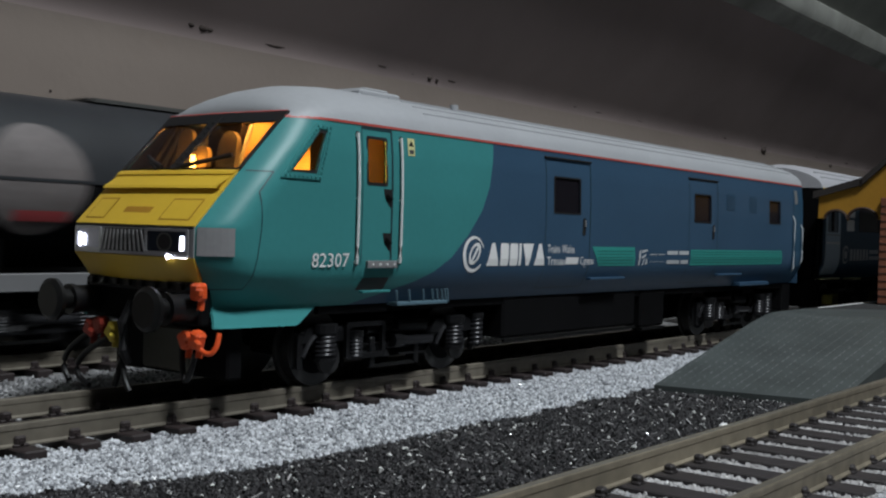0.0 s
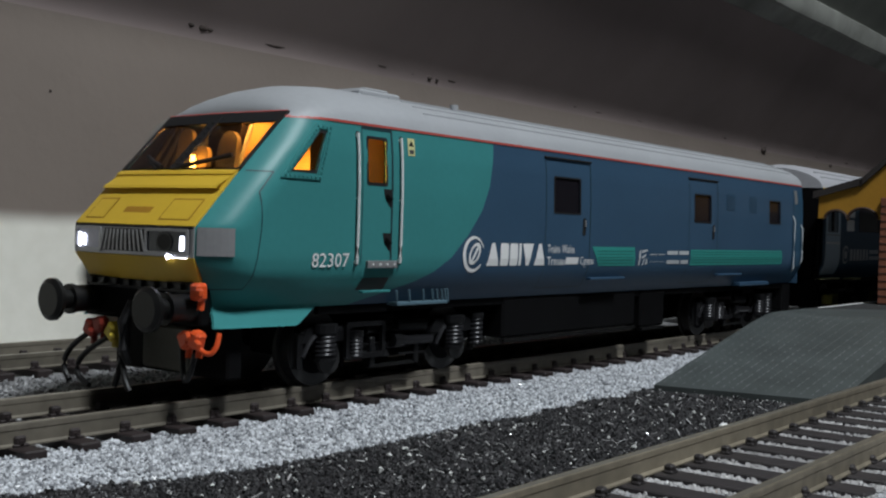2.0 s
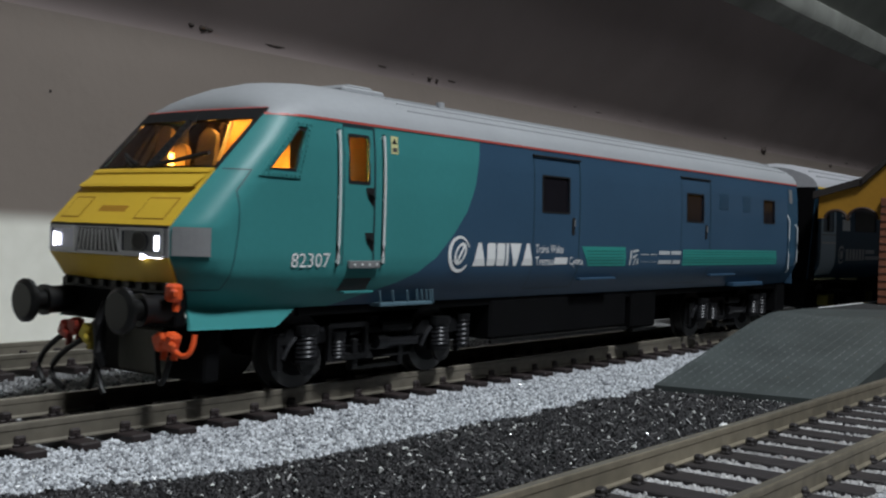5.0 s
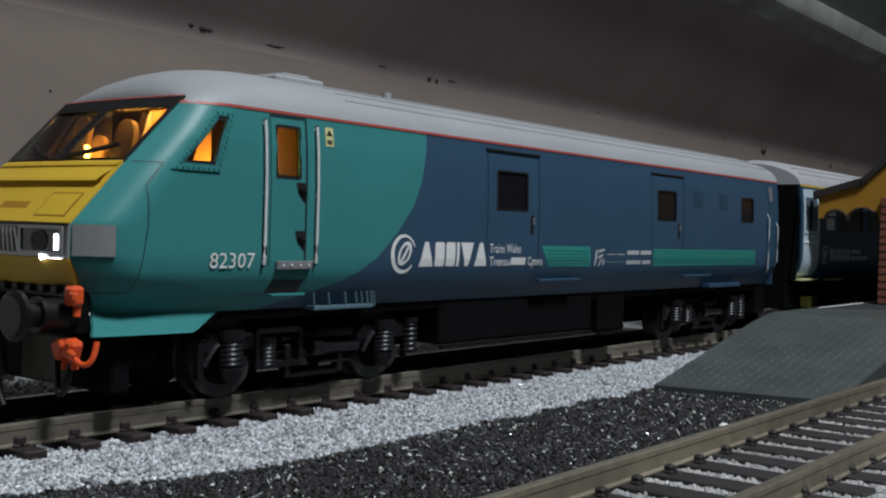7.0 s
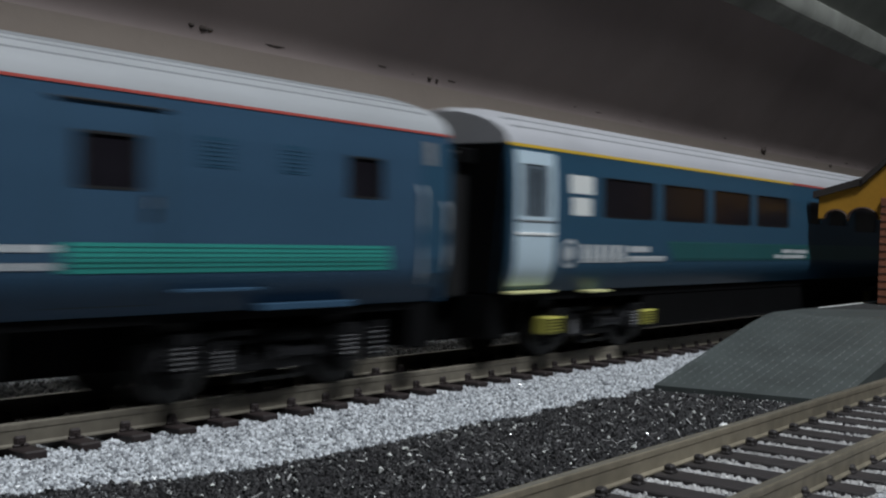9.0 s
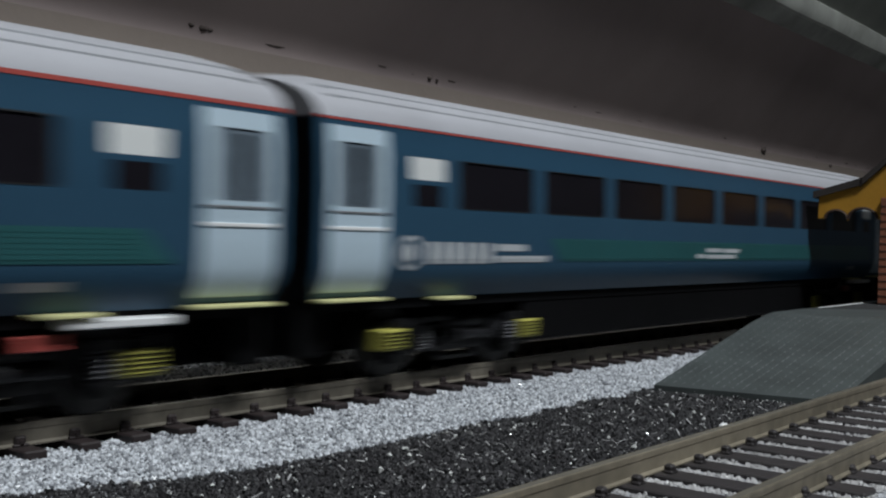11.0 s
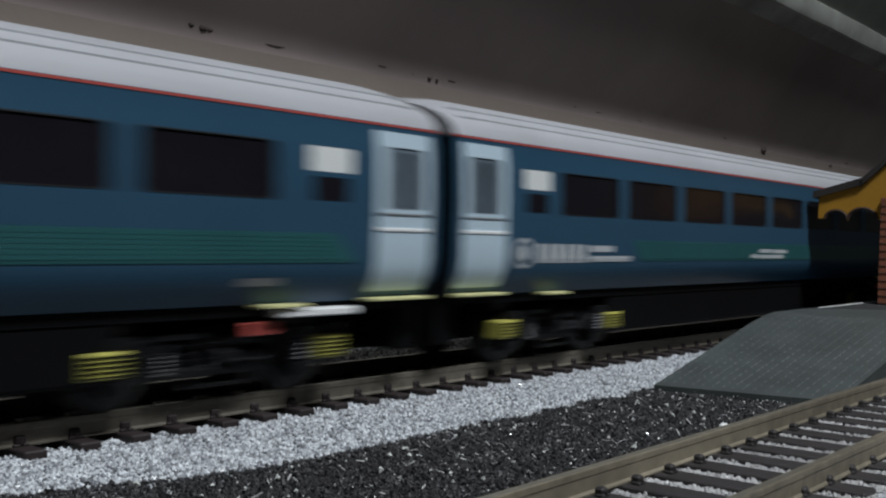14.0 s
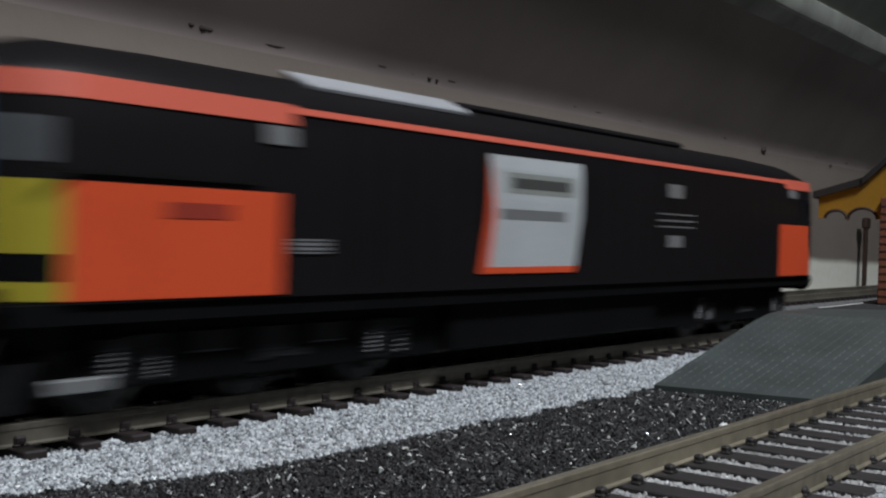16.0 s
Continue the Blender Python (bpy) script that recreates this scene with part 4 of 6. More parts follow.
def driving_trailer():
    root = thing("driving_trailer", "teal and navy model driving trailer with yellow nose and lit cab", "model train")
    end = 161.5
    swoop = [(-36.0, 13.4), (-30.0, 14.9), (-25.6, 16.1), (-21.9, 17.0), (-17.3, 18.7), (-12.6, 21.3), (-7.8, 25.4), (-4.0, 29.6), (-1.6, 34.3), (-0.3, 40.0), (0.0, 42.6)]
    quarter = [(-52.3, 34.2), (-47.3, 34.2), (-45.0, 40.4), (-46.2, 40.5)]
    door_win = rect(-35.5, -30.7, 33.1, 40.5, 0.5)
    front_edge = [(-50.4, 42.6), (-59.0, 34.0), (-67.2, 25.3), (-67.2, 21.0), (-65.2, 17.5), (-63.5, 15.8), (-62.8, 13.8), (-64.2, 11.7)]
    teal = [(-64.6, 11.0), (-49.0, 10.8), (-48.0, 11.1), (-43.2, 13.4)] + swoop + front_edge
    navy = [(end, 13.4), (end, 42.6)] + swoop[::-1]
    wins = [rect(20.9, 31.0, 30.2, 37.4, 0.5), rect(86.2, 95.7, 30.0, 36.8, 0.5), rect(135.1, 143.2, 30.8, 37.1, 0.5)]
    cut_u = tuple(-67 + 0.8 * k for k in range(34))
    for s in (1, -1):
        body = shell("cab_side", [teal, quarter, door_win], cab_side, s, cut_u, tuple(11.5 + 0.9 * k for k in range(35)), TEAL, root, "teal-painted cab side")
        body2 = shell("body_side", [navy] + wins, cab_side, s, (), Z_CUTS, NAVY, root, "navy-painted body side")
        pane(body, quarter, cab_side, s, CABGLASS, 0.2)
        pane(body, door_win, cab_side, s, CABGLASS, 0.2)
        for w in wins:
            pane(body2, w, cab_side, s, DARKGLASS)
        # red line under the roof edge
        part("cantrail_line", sheet([[(-50.6, 42.35), (end, 42.35), (end, 42.75), (-50.6, 42.75)]], on(cab_side, s, 0.12), (-50, -48, -46, -44, -42)), RED, root, "thin red line below the roof")
        # turquoise bands of fine stripes
        for band in ([(36.4, 23.5), (55.3, 23.5), (55.9, 19.3), (39.5, 19.4)], [(84.4, 23.1), (145.0, 23.1), (145.8, 19.2), (84.6, 19.2)]):
            b = strip("band", body2, band, cab_side, s, TURQ, 0.08, "turquoise band of fine stripes")
            xa, xb = min(p[0] for p in band), max(p[0] for p in band)
            for k in range(5):
                z = 19.85 + 0.66 * k
                x_a = xa + (1.5 + (23.5 - z) / 4.1 * 1.6 if xa < 50 else 0.4)
                strip("gap_line", b, [(x_a, z), (xb - 1.0, z), (xb - 1.0, z + 0.14), (x_a, z + 0.14)], cab_side, s, STRIPE_DARK, 0.12)
        # grey lamp panel that wraps round the corner
        strip("corner_panel", body, [(-62.9, 21.3), (-62.9, 25.3), (-67.15, 25.3), (-67.15, 21.3)], cab_side, s, SILVER, 0.3, "silver-grey panel beside the lamps")
    sd = [c for c in root.children if c.name.startswith("cab_side")][0]
    nv = [c for c in root.children if c.name.startswith("body_side")][0]

    def line(x0, z0, x1, z1, w=0.15, parent=sd, material=SEAM, off=0.07):
        d = Vector((x1 - x0, z1 - z0)).normalized()
        n = Vector((-d.y, d.x)) * w / 2
        strip("seam", parent, [(x0 - n.x, z0 - n.y), (x1 - n.x, z1 - n.y), (x1 + n.x, z1 + n.y), (x0 + n.x, z0 + n.y)], cab_side, 1, material, off)

    # cab door, seams, locks, foot plate and the painted shade of the step recess
    line(-36.7, 20.0, -36.7, 42.0), line(-29.4, 20.8, -29.4, 42.0, 0.4), line(-36.7, 42.0, -29.4, 42.0, 0.45)
    line(-66.8, 16.5, -59.6, 16.5), line(-59.6, 16.5, -58.2, 25.5), line(-58.2, 25.5, -58.2, 30.7), line(-58.2, 30.7, -55.4, 33.8), line(-55.4, 33.8, -58.7, 33.8)
    qf = part("quarter_frame", sheet([[(-54.6, 33.0), (-46.4, 33.0), (-43.5, 41.6), (-46.6, 41.7)], [(-53.1, 33.8), (-47.0, 33.8), (-44.6, 40.8), (-46.4, 40.9)]], on(cab_side, 1, 0.1), tuple(-54.2 + 0.8 * k for k in range(14)), tuple(33.4 + 0.9 * k for k in range(10))), TEAL, sd, "raised riveted window frame", thick=0.3)
    corners = [(-53.8, 33.4), (-46.7, 33.4), (-44.05, 41.2), (-46.5, 41.3)]
    for (xa, za), (xb, zb) in zip(corners, corners[1:] + corners[:1]):
        n = max(2, int(math.hypot(xb - xa, zb - za) / 0.8))
        for k in range(n):
            q = (xa + (xb - xa) * k / n, za + (zb - za) * k / n)
            part("rivet", cyl(bm_new(), on(cab_side, 1, 0.1)(*q), on(cab_side, 1, 0.42)(*q), 0.17, 6), TEAL, qf)
    for z in (31.2, 24.0):
        lk = part("door_lock", sheet([[(-31.6, z + 1.2), (-29.5, z + 1.2), (-29.5, z - 1.8), (-30.0, z - 1.6), (-31.2, z - 0.2)]], on(cab_side, 1, 0.08)), RUBBER, sd, "black door lock recess")
        part("lock_bar", cyl(bm_new(), (-31.0, -18.1, z + 0.2), (-29.8, -18.2, z - 0.4), 0.25, 8), BUFFER, lk)
    handrail(root, -38.0, 20.2, 41.0, cab_side), handrail(root, -27.35, 20.3, 41.0, cab_side)
    fp = part("foot_plate", box(bm_new(), -35.4, -28.1, -18.3, -17.7, 19.5, 20.7, 0.1), GREYP, root)
    for k in range(4):
        part("rivet", cyl(bm_new(), (-34.3 + 1.75 * k, -18.2, 20.1), (-34.3 + 1.75 * k, -18.5, 20.1), 0.18, 8), WHITE, fp)
    # The recess is not cut in: a dark patch gives its shade.
    rc = strip("step_recess_shade", sd, [(-35.4, 17.9), (-28.9, 17.9), (-29.3, 15.9), (-36.2, 15.9)], cab_side, 1, RUBBER, 0.06, "flat dark patch for the shaded step recess")
    part("step_lip", box(bm_new(), -36.2, -29.3, -18.0, -17.1, 15.5, 15.9, 0.08), TEAL, rc)
    # warning label
    wl = strip("warning_label", sd, rect(-25.3, -23.5, 38.3, 41.2), cab_side, 1, WARNY, 0.08, "small pale yellow warning label")
    strip("warning_triangle", wl, [(-25.1, 39.9), (-23.7, 39.9), (-24.4, 40.9)], cab_side, 1, RUBBER, 0.12)
    strip("warning_block", wl, rect(-25.0, -23.8, 38.6, 39.3), cab_side, 1, DEEPGREY, 0.12)
    # number
    lettering("82307", 2.25, lambda u, v: (-47.9 + 8.4 * u, -max(cab_side(-44, 19.75 + v, 0.14), cab_side(-44, 20.6, 0.08)), 19.75 + v), "running_number", sd, WHITE)
    # round emblem: ring with two slanted lobes, then plain shapes for the name
    circ = [(-6.2 + 3.3 * math.cos(radians(a)), 21.8 + 3.3 * math.sin(radians(a))) for a in range(20, 330, 10)] + [(-5.9 + 2.7 * math.cos(radians(a)), 21.85 + 2.75 * math.sin(radians(a))) for a in range(320, 20, -10)]
    em = strip("emblem", nv, circ, cab_side, 1, WHITE, 0.1, "white open ring emblem")

    def oval(k):
        c, d = math.cos(radians(52)), math.sin(radians(52))
        return [(-5.9 + k * (2.3 * math.cos(t) * c - 1.45 * math.sin(t) * d), 21.9 + k * (2.3 * math.cos(t) * d + 1.45 * math.sin(t) * c)) for t in (2 * math.pi * i / 24 for i in range(24))]

    part("emblem_lobe", ring(oval(1.0), oval(0.68), on(cab_side, 1, 0.12), (21.0,)), WHITE, em)
    strip("emblem_bar", em, [(-7.0, 20.7), (-6.5, 20.5), (-4.7, 22.9), (-5.2, 23.2)], cab_side, 1, WHITE, 0.14)
    x = -2.0
    z0, z1 = 19.65, 23.9
    for w, kind in ((3.9, "tri"), (2.7, "r"), (2.7, "r"), (0.8, "bar"), (3.8, "v"), (3.9, "tri")):
        if kind == "tri":
            p = [(x, z0), (x + w, z0), (x + w / 2 + 0.5, z1), (x + w / 2 - 0.5, z1)]
        elif kind == "v":
            p = [(x, z1), (x + w, z1), (x + w / 2 + 0.5, z0), (x + w / 2 - 0.5, z0)]
        else:
            p = rect(x, x + w, z0, z1, 0.0 if kind == "bar" else 0.5)
        strip("name_shape", nv, p, cab_side, 1, WHITE, 0.1)
        x += w + 0.42
    fl = lambda x0, w, z: (lambda u, v: (x0 + w * u, -cab_side(25, 21.5, 0.12), z + v))
    lettering("Trains Wales", 1.75, fl(18.6, 10.4, 22.1), "lettering", nv, WHITE)
    lettering("Trenau", 1.75, fl(18.6, 6.6, 19.7), "lettering", nv, WHITE)
    strip("name_bar", nv, rect(25.8, 30.8, 19.8, 21.2), cab_side, 1, WHITE, 0.1)
    lettering("Cymru", 1.75, fl(31.4, 5.3, 19.7), "lettering", nv, WHITE)
    crest = strip("crest", nv, [(57.4, 19.4), (58.1, 19.4), (58.5, 22.9), (57.6, 22.6)], cab_side, 1, SIGNGREY, 0.1, "small white crest of broken strokes")
    for p in ([(58.9, 22.2), (61.6, 22.6), (61.4, 23.1), (58.8, 22.8)], [(58.9, 20.9), (61.0, 21.6), (60.8, 22.0), (58.8, 21.4)], [(59.2, 19.4), (59.8, 19.4), (60.6, 20.9), (59.9, 21.0)], [(60.9, 19.5), (61.9, 19.8), (61.3, 21.2), (60.9, 20.6)]):
        strip("crest_stroke", crest, p, cab_side, 1, SIGNGREY, 0.1)
    for xa, xb, zs in ((62.6, 70.6, ((21.6, 22.2), (20.0, 20.5))), (71.6, 83.2, ((21.7, 23.0), (19.5, 20.8)))):
        for za, zb in zs:
            cut = xa + (xb - xa) * (0.52 if za > 21 else 0.62)
            for c0, c1 in ((xa, cut - 0.35), (cut + 0.35, xb)):
                strip("print_bar", nv, rect(c0, c1, za + 0.15, zb - 0.25), cab_side, 1, SIGNGREY, 0.1)
    # luggage doors
    for xa, xb, zt, zb in ((17.8, 35.2, 41.1, 15.0), (83.2, 99.8, 40.6, 14.8)):
        line(xa, zb, xa, zt, 0.16, nv), line(xb, zb, xb, zt, 0.28, nv), line(xa, zb, xb, zb, 0.14, nv)
        part("drip_strip", box(bm_new(), xa - 0.3, xb + 0.3, -17.6, -16.9, zt - 0.1, zt + 0.25, 0.08), RUBBER, nv)
        part("door_step", box(bm_new(), xa + 18.8, xa + 34.0, -17.6, -16.0, 16.4, 16.9, 0.1), NAVY, nv)
        h = part("door_handle", sheet([rect(xb - 3.0, xb - 1.8, 25.8, 29.4, 0.4)], on(cab_side, 1, 0.1)), RUBBER, nv)
        part("grip", cyl(bm_new(), (xb - 2.2, -18.0, 27.6), (xb - 2.2, -18.0, 29.0), 0.2, 8), GREYP, h)
    for xa, xb in ((105.4, 111.0), (120.6, 125.8)):
        g = strip("grille", nv, rect(xa, xb, 33.6, 37.8), cab_side, 1, COACH_BLUE, 0.07)
        for k in range(6):
            strip("slat", g, rect(xa + 0.3, xb - 0.3, 34.0 + 0.6 * k, 34.25 + 0.6 * k), cab_side, 1, NAVY, 0.14)
    # lattice step under the side, footboards
    st = part("step_board", box(bm_new(), -25.6, -11.8, -16.5, -14.0, 13.0, 13.6, 0.1), HANGER, root)
    for k, xx in enumerate((-25.9, -22.6, -18.8, -16.2, -14.9, -13.6, -12.6, -11.9)):
        part("step_hanger", cyl(bm_new(), (xx, -16.4, 15.6), (xx + 0.6, -16.2, 13.3), 0.2, 6), HANGER, st)
    part("step_board", box(bm_new(), 118, 138, -17.0, -14.0, 13.4, 14.4, 0.1), NAVY, root)
    # rear door and handrails
    strip("rear_door", nv, rect(153.6, 161.0, 15.5, 41.0), cab_side, 1, COACH_BLUE, 0.07)
    for xx, za, zb in ((153.6, 16.8, 33.5), (160.2, 19.0, 31.0)):
        part("handrail", tube(bm_new(), [(xx, -17.6, za), (xx - 0.4, -18.4, za + 1)] + [(xx - 0.4, -18.5, za + (zb - za) * t) for t in (0.3, 0.6, 0.9)] + [(xx - 0.4, -17.7, zb)], 0.2, 8), SIGNGREY, root, "bright metal handrail")
    strip("end_plate", nv, rect(154.6, 157.0, 37.0, 41.0), cab_side, 1, GREYP, 0.12)
    # roof
    xs = [-49.9, -49, -47, -44.5, -41.5, -38, -34, -30, -25, -20, -12, 0, 40, 80, 120, 150, 156, 160, 161.5]

    def zc(x):
        f = 0.7 + 6.6 * max(0.0, 1 - ((-27 - x) / 22.95) ** 2.4) ** 0.46 if x < -27 else 7.3
        return f * (1 if x < 150 else 1 - 0.05 * (x - 150) / 11)

    part("roof", roof_mesh(xs, zc, lambda x: cab_side(x, 42.6, 0.1)), ROOF, root, "light grey roof", smooth=True)
    for yy in (-14.6, -12.2, -9.5, -6.5, 6.5, 9.5, 12.2, 14.6):
        zz = 42.65 + 0.89 * float(np.interp(abs(yy) * 0.959, ROOF_Y[::-1], ROOF_Z[::-1]))
        part("roof_rib", box(bm_new(), -18, 158, yy - 0.12, yy + 0.12, zz - 0.3, zz + 0.14), ROOF, root)
    vt = part("roof_vent", box(bm_new(), -24.5, -13.5, -5.6, 3.0, 49.0, 50.3, 0.4), ROOF, root)
    part("vent_cap", box(bm_new(), -22.5, -16.0, -4.8, 2.2, 50.2, 50.8, 0.3), ROOF, vt)
    part("roof_aerial", cyl(bm_new(), (0.8, -7.0, 47.6), (0.8, -7.0, 50.0), 0.85, 12, 0.8), ROOF, root)
    # nose: yellow panels, lamp band, lower lip
    fx = lambda off: (lambda u, v: (nose(v) - 0.9 * (1 - (u / 14.0) ** 2) - off, u, v))
    uc = (-11, -8, -4, 0, 4, 8, 11)
    nz = part("nose_panel", sheet([[(-14, 25.3), (14, 25.3), (13.9, 33.6), (-13.9, 33.6)]], fx(0.0), uc, (28,)), YELLOW, root, "bright yellow sloping nose", thick=0.5)
    for zt, zb, w, lip in ((33.9, 33.2, 13.8, 0.6), (33.2, 31.0, 13.4, 1.25)):
        bm = bm_new()
        rows = []
        for u in np.linspace(-w, w, 9):
            rows.append([bm.verts.new(p) for p in (fx(0.05)(u, zt), fx(lip)(u, zb + 0.4), fx(lip)(u, zb), fx(0.2)(u, zb - 0.15))])
        for a, b in zip(rows, rows[1:]):
            for i in range(3):
                bm.faces.new((a[i], a[i + 1], b[i + 1], b[i]))
        bmesh.ops.recalc_face_normals(bm, faces=bm.faces[:])
        part("nose_ledge", bm, YELLOW, nz)
    part("name_slot", sheet([rect(-3.0, 3.4, 27.2, 28.1)], fx(0.36), uc), OCHRE, nz)
    for u0, u1 in ((-12.2, -6.0), (7.0, 12.2)):
        part("hatch", ring(rect(u0, u1, 26.2, 29.4), rect(u0 + 0.25, u1 - 0.25, 26.4, 29.2), fx(0.40)), OCHRE, nz)
        part("hatch_cover", sheet([rect(u0 + 0.25, u1 - 0.25, 26.4, 29.2)], fx(0.46), uc), YELLOW, nz)
    lamp = part("lamp_band", sheet([rect(-14, 14, 21.0, 25.3)], fx(0.0), uc), SILVER, root, "silver-grey lamp band across the nose", thick=0.5)
    part("band_edge", sheet([rect(-14, 14, 25.0, 25.35)], fx(0.3), uc), RUBBER, lamp)
    gr = part("grille", sheet([rect(-4.2, 5.6, 21.5, 24.8)], fx(0.36), uc), RUBBER, lamp)
    for k in range(11):
        u = 5.1 - 0.88 * k
        sl = 0.9 * (1 - k / 5.0) if k != 5 else 0
        part("bar", sheet([[(u - 0.16 + sl, 21.6), (u + 0.16 + sl, 21.6), (u + 0.2, 24.7), (u - 0.2, 24.7)]], fx(0.62)), SILVER, gr, thick=0.12)
    for s in (-1, 1):
        # The far cover is coloured pale as if its reflector were lit.
        cl = part("lamp_cover", sheet([rect(min(s * 5.9, s * 13.6) if s > 0 else -13.3, s * 13.4 if s > 0 else -4.6, 21.4, 24.9, 0.3)], fx(0.33), uc), LAMPLENS if s < 0 else REFLECTOR, lamp, "clear cover over the lamps")
        la, lb = (6.0, 13.5) if s > 0 else (-13.35, -4.5)
        part("lamp_rim", ring(rect(la, lb, 21.25, 25.0, 0.4), rect(la + 0.45, lb - 0.45, 21.7, 24.6, 0.3), fx(0.5), uc), SILVER, cl, "silver rim of the lamp cover", thick=0.2)
        part("marker_lamp", sheet([rect(s * 12.1 - 0.42, s * 12.1 + 0.42, 21.9, 24.0, 0.25)], fx(0.5)), HEADLAMP, cl, "lit white marker lamp")
        if s > 0:
            part("lamp_tube", sheet([rect(10.5, 10.9, 22.0, 23.8, 0.15)], fx(0.5)), HEADLAMP, cl, "lit white marker lamp")
            continue
        part("lamp_bowl", sheet([[(s * 8.6 + 1.5 * math.cos(a), 23.1 + 1.3 * math.sin(a)) for a in np.linspace(0, 2 * math.pi, 20)[:-1]]], fx(0.45)), BUFFER, cl)
        part("bowl_ring", ring([(s * 8.6 + 1.6 * math.cos(a), 23.1 + 1.4 * math.sin(a)) for a in np.linspace(0, 2 * math.pi, 20)[:-1]], [(s * 8.6 + 1.25 * math.cos(a), 23.1 + 1.1 * math.sin(a)) for a in np.linspace(0, 2 * math.pi, 20)[:-1]], fx(0.5)), DEEPGREY, cl)
    part("headlamp", cyl(bm_new(), (-67.6, -9.4, 21.1), (-68.3, -9.4, 21.0), 0.36, 16), BEAMLAMP, lamp, "bright headlamp under the band")
    # No lamp here: a glowing strip draws the glare along the band's lower edge.
    part("glare_streak", sheet([rect(-13.2, -9.0, 20.86, 20.94)], fx(0.5)), HEADLAMP, lamp, "glowing streak for the glare under the lamp cover")
    part("nose_lip", sheet([[(-14, 21.0), (14, 21.0), (12.4, 17.4), (-13.4, 17.4)]], fx(0.0), uc, (19,)), YELLOW, root, "yellow lower lip of the nose", thick=0.5)
    # windscreen with a centre pillar, wipers and the cab behind
    sc = [(-13.45, 34.1), (13.45, 34.1), (13.2, 42.5), (-13.2, 42.5)]
    fr = part("windscreen_frame", ring([(-14, 33.6), (14, 33.6), (14, 43.4), (-14, 43.4)], sc, fx(0.02)), RUBBER, root, "black windscreen surround", thick=0.4)
    part("windscreen", sheet([sc], fx(-0.25), uc), CABGLASS, root, "clear raked windscreen", thick=0.2)
    part("windscreen_top", sheet([rect(-13.6, 13.6, 41.7, 43.4)], fx(0.25), uc), RUBBER, fr)
    part("front_line", sheet([rect(-14, 14, 43.4, 43.58)], fx(0.3), uc), RED, fr, "thin red line over the windscreen")
    cp = part("centre_pillar", sheet([rect(-0.9, 1.0, 34.0, 42.8)], fx(0.25)), RUBBER, fr, thick=0.3)
    for k in range(9):
        part("rivet", cyl(bm_new(), fx(0.5)(-0.5 + 0.1 * (k % 2), 34.8 + 0.85 * k), fx(0.75)(-0.5 + 0.1 * (k % 2), 34.8 + 0.85 * k), 0.16, 6), BUFFER, cp)
    for y0, y1 in ((-1.5, -10.5), (3.0, 9.0)):
        wp = part("wiper", tube(bm_new(), [fx(0.5)(y0, 34.4), fx(0.7)((y0 + y1) / 2, 35.2), fx(0.5)(y1, 36.2)], 0.35, 6), RUBBER, fr)
        part("wiper_arm", tube(bm_new(), [fx(0.4)(y0 + 1, 34.0), fx(0.8)((y0 + y1) / 2 + 0.6, 35.1)], 0.22, 6), RUBBER, wp)
    cab = part("cab_floor", box(bm_new(), -64, -22, -15.5, 15.5, 20.0, 21.0), CABDARK, root)
    part("bulkhead", box(bm_new(), -23.5, -22.5, -16, 16, 20, 43), CABDARK, root, "brown cab bulkhead")
    part("partition", box(bm_new(), -40.2, -39.4, -15.6, 15.6, 20, 43), CABDARK, root)
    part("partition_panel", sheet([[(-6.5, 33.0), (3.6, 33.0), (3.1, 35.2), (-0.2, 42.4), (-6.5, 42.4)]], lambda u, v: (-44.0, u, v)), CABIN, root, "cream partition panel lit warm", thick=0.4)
    part("partition_edge", tube(bm_new(), [(-44.4, 3.8, 33.4), (-44.4, -0.1, 42.2)], 0.35, 6), FROSTED, root, "pale edge of the partition")
    part("partition_post", tube(bm_new(), [(-44.2, 5.4, 33.4), (-44.2, 1.4, 42.2)], 0.8, 6), CABDARK, root)
    # Added panel and bars stand in for reflections and pillars in the far glass.
    far_panel = part("far_window_panel", sheet([[(-54.5, 32.5), (-45.5, 32.5), (-43.0, 42.0), (-47.5, 42.0)]], on(cab_side, -1, -1.3), (-50, -47)), CABGREY, root, "added grey-brown panel closing off the far cab window", thick=0.2)
    for k in range(4):
        part("far_window_bar", tube(bm_new(), [on(cab_side, -1, -1.6)(-54.0 + 2.2 * k, 32.8), on(cab_side, -1, -1.6)(-48.3 + 1.4 * k, 41.8)], 0.32, 6), CABDARK, far_panel)
    for s in (-1, 1):
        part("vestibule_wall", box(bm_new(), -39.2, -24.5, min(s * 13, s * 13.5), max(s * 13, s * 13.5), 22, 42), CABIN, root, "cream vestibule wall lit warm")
        # Unseen strips added beside the door to give its window an even glow.
        part("hidden_strip_light", box(bm_new(), -39.1, -38.5, min(s * 14.0, s * 15.6), max(s * 14.0, s * 15.6), 24.0, 42.0), WARMFILL, root, "unseen glowing strip added to light the door window")
    part("desk", box(bm_new(), -60, -52.5, -12.5, 12.5, 21, 33.2, 0.6), CABDARK, root)
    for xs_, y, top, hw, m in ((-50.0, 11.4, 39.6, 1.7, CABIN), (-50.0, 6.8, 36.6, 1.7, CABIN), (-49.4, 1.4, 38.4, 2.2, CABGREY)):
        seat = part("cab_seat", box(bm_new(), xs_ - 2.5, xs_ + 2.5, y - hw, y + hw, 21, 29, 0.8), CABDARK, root)
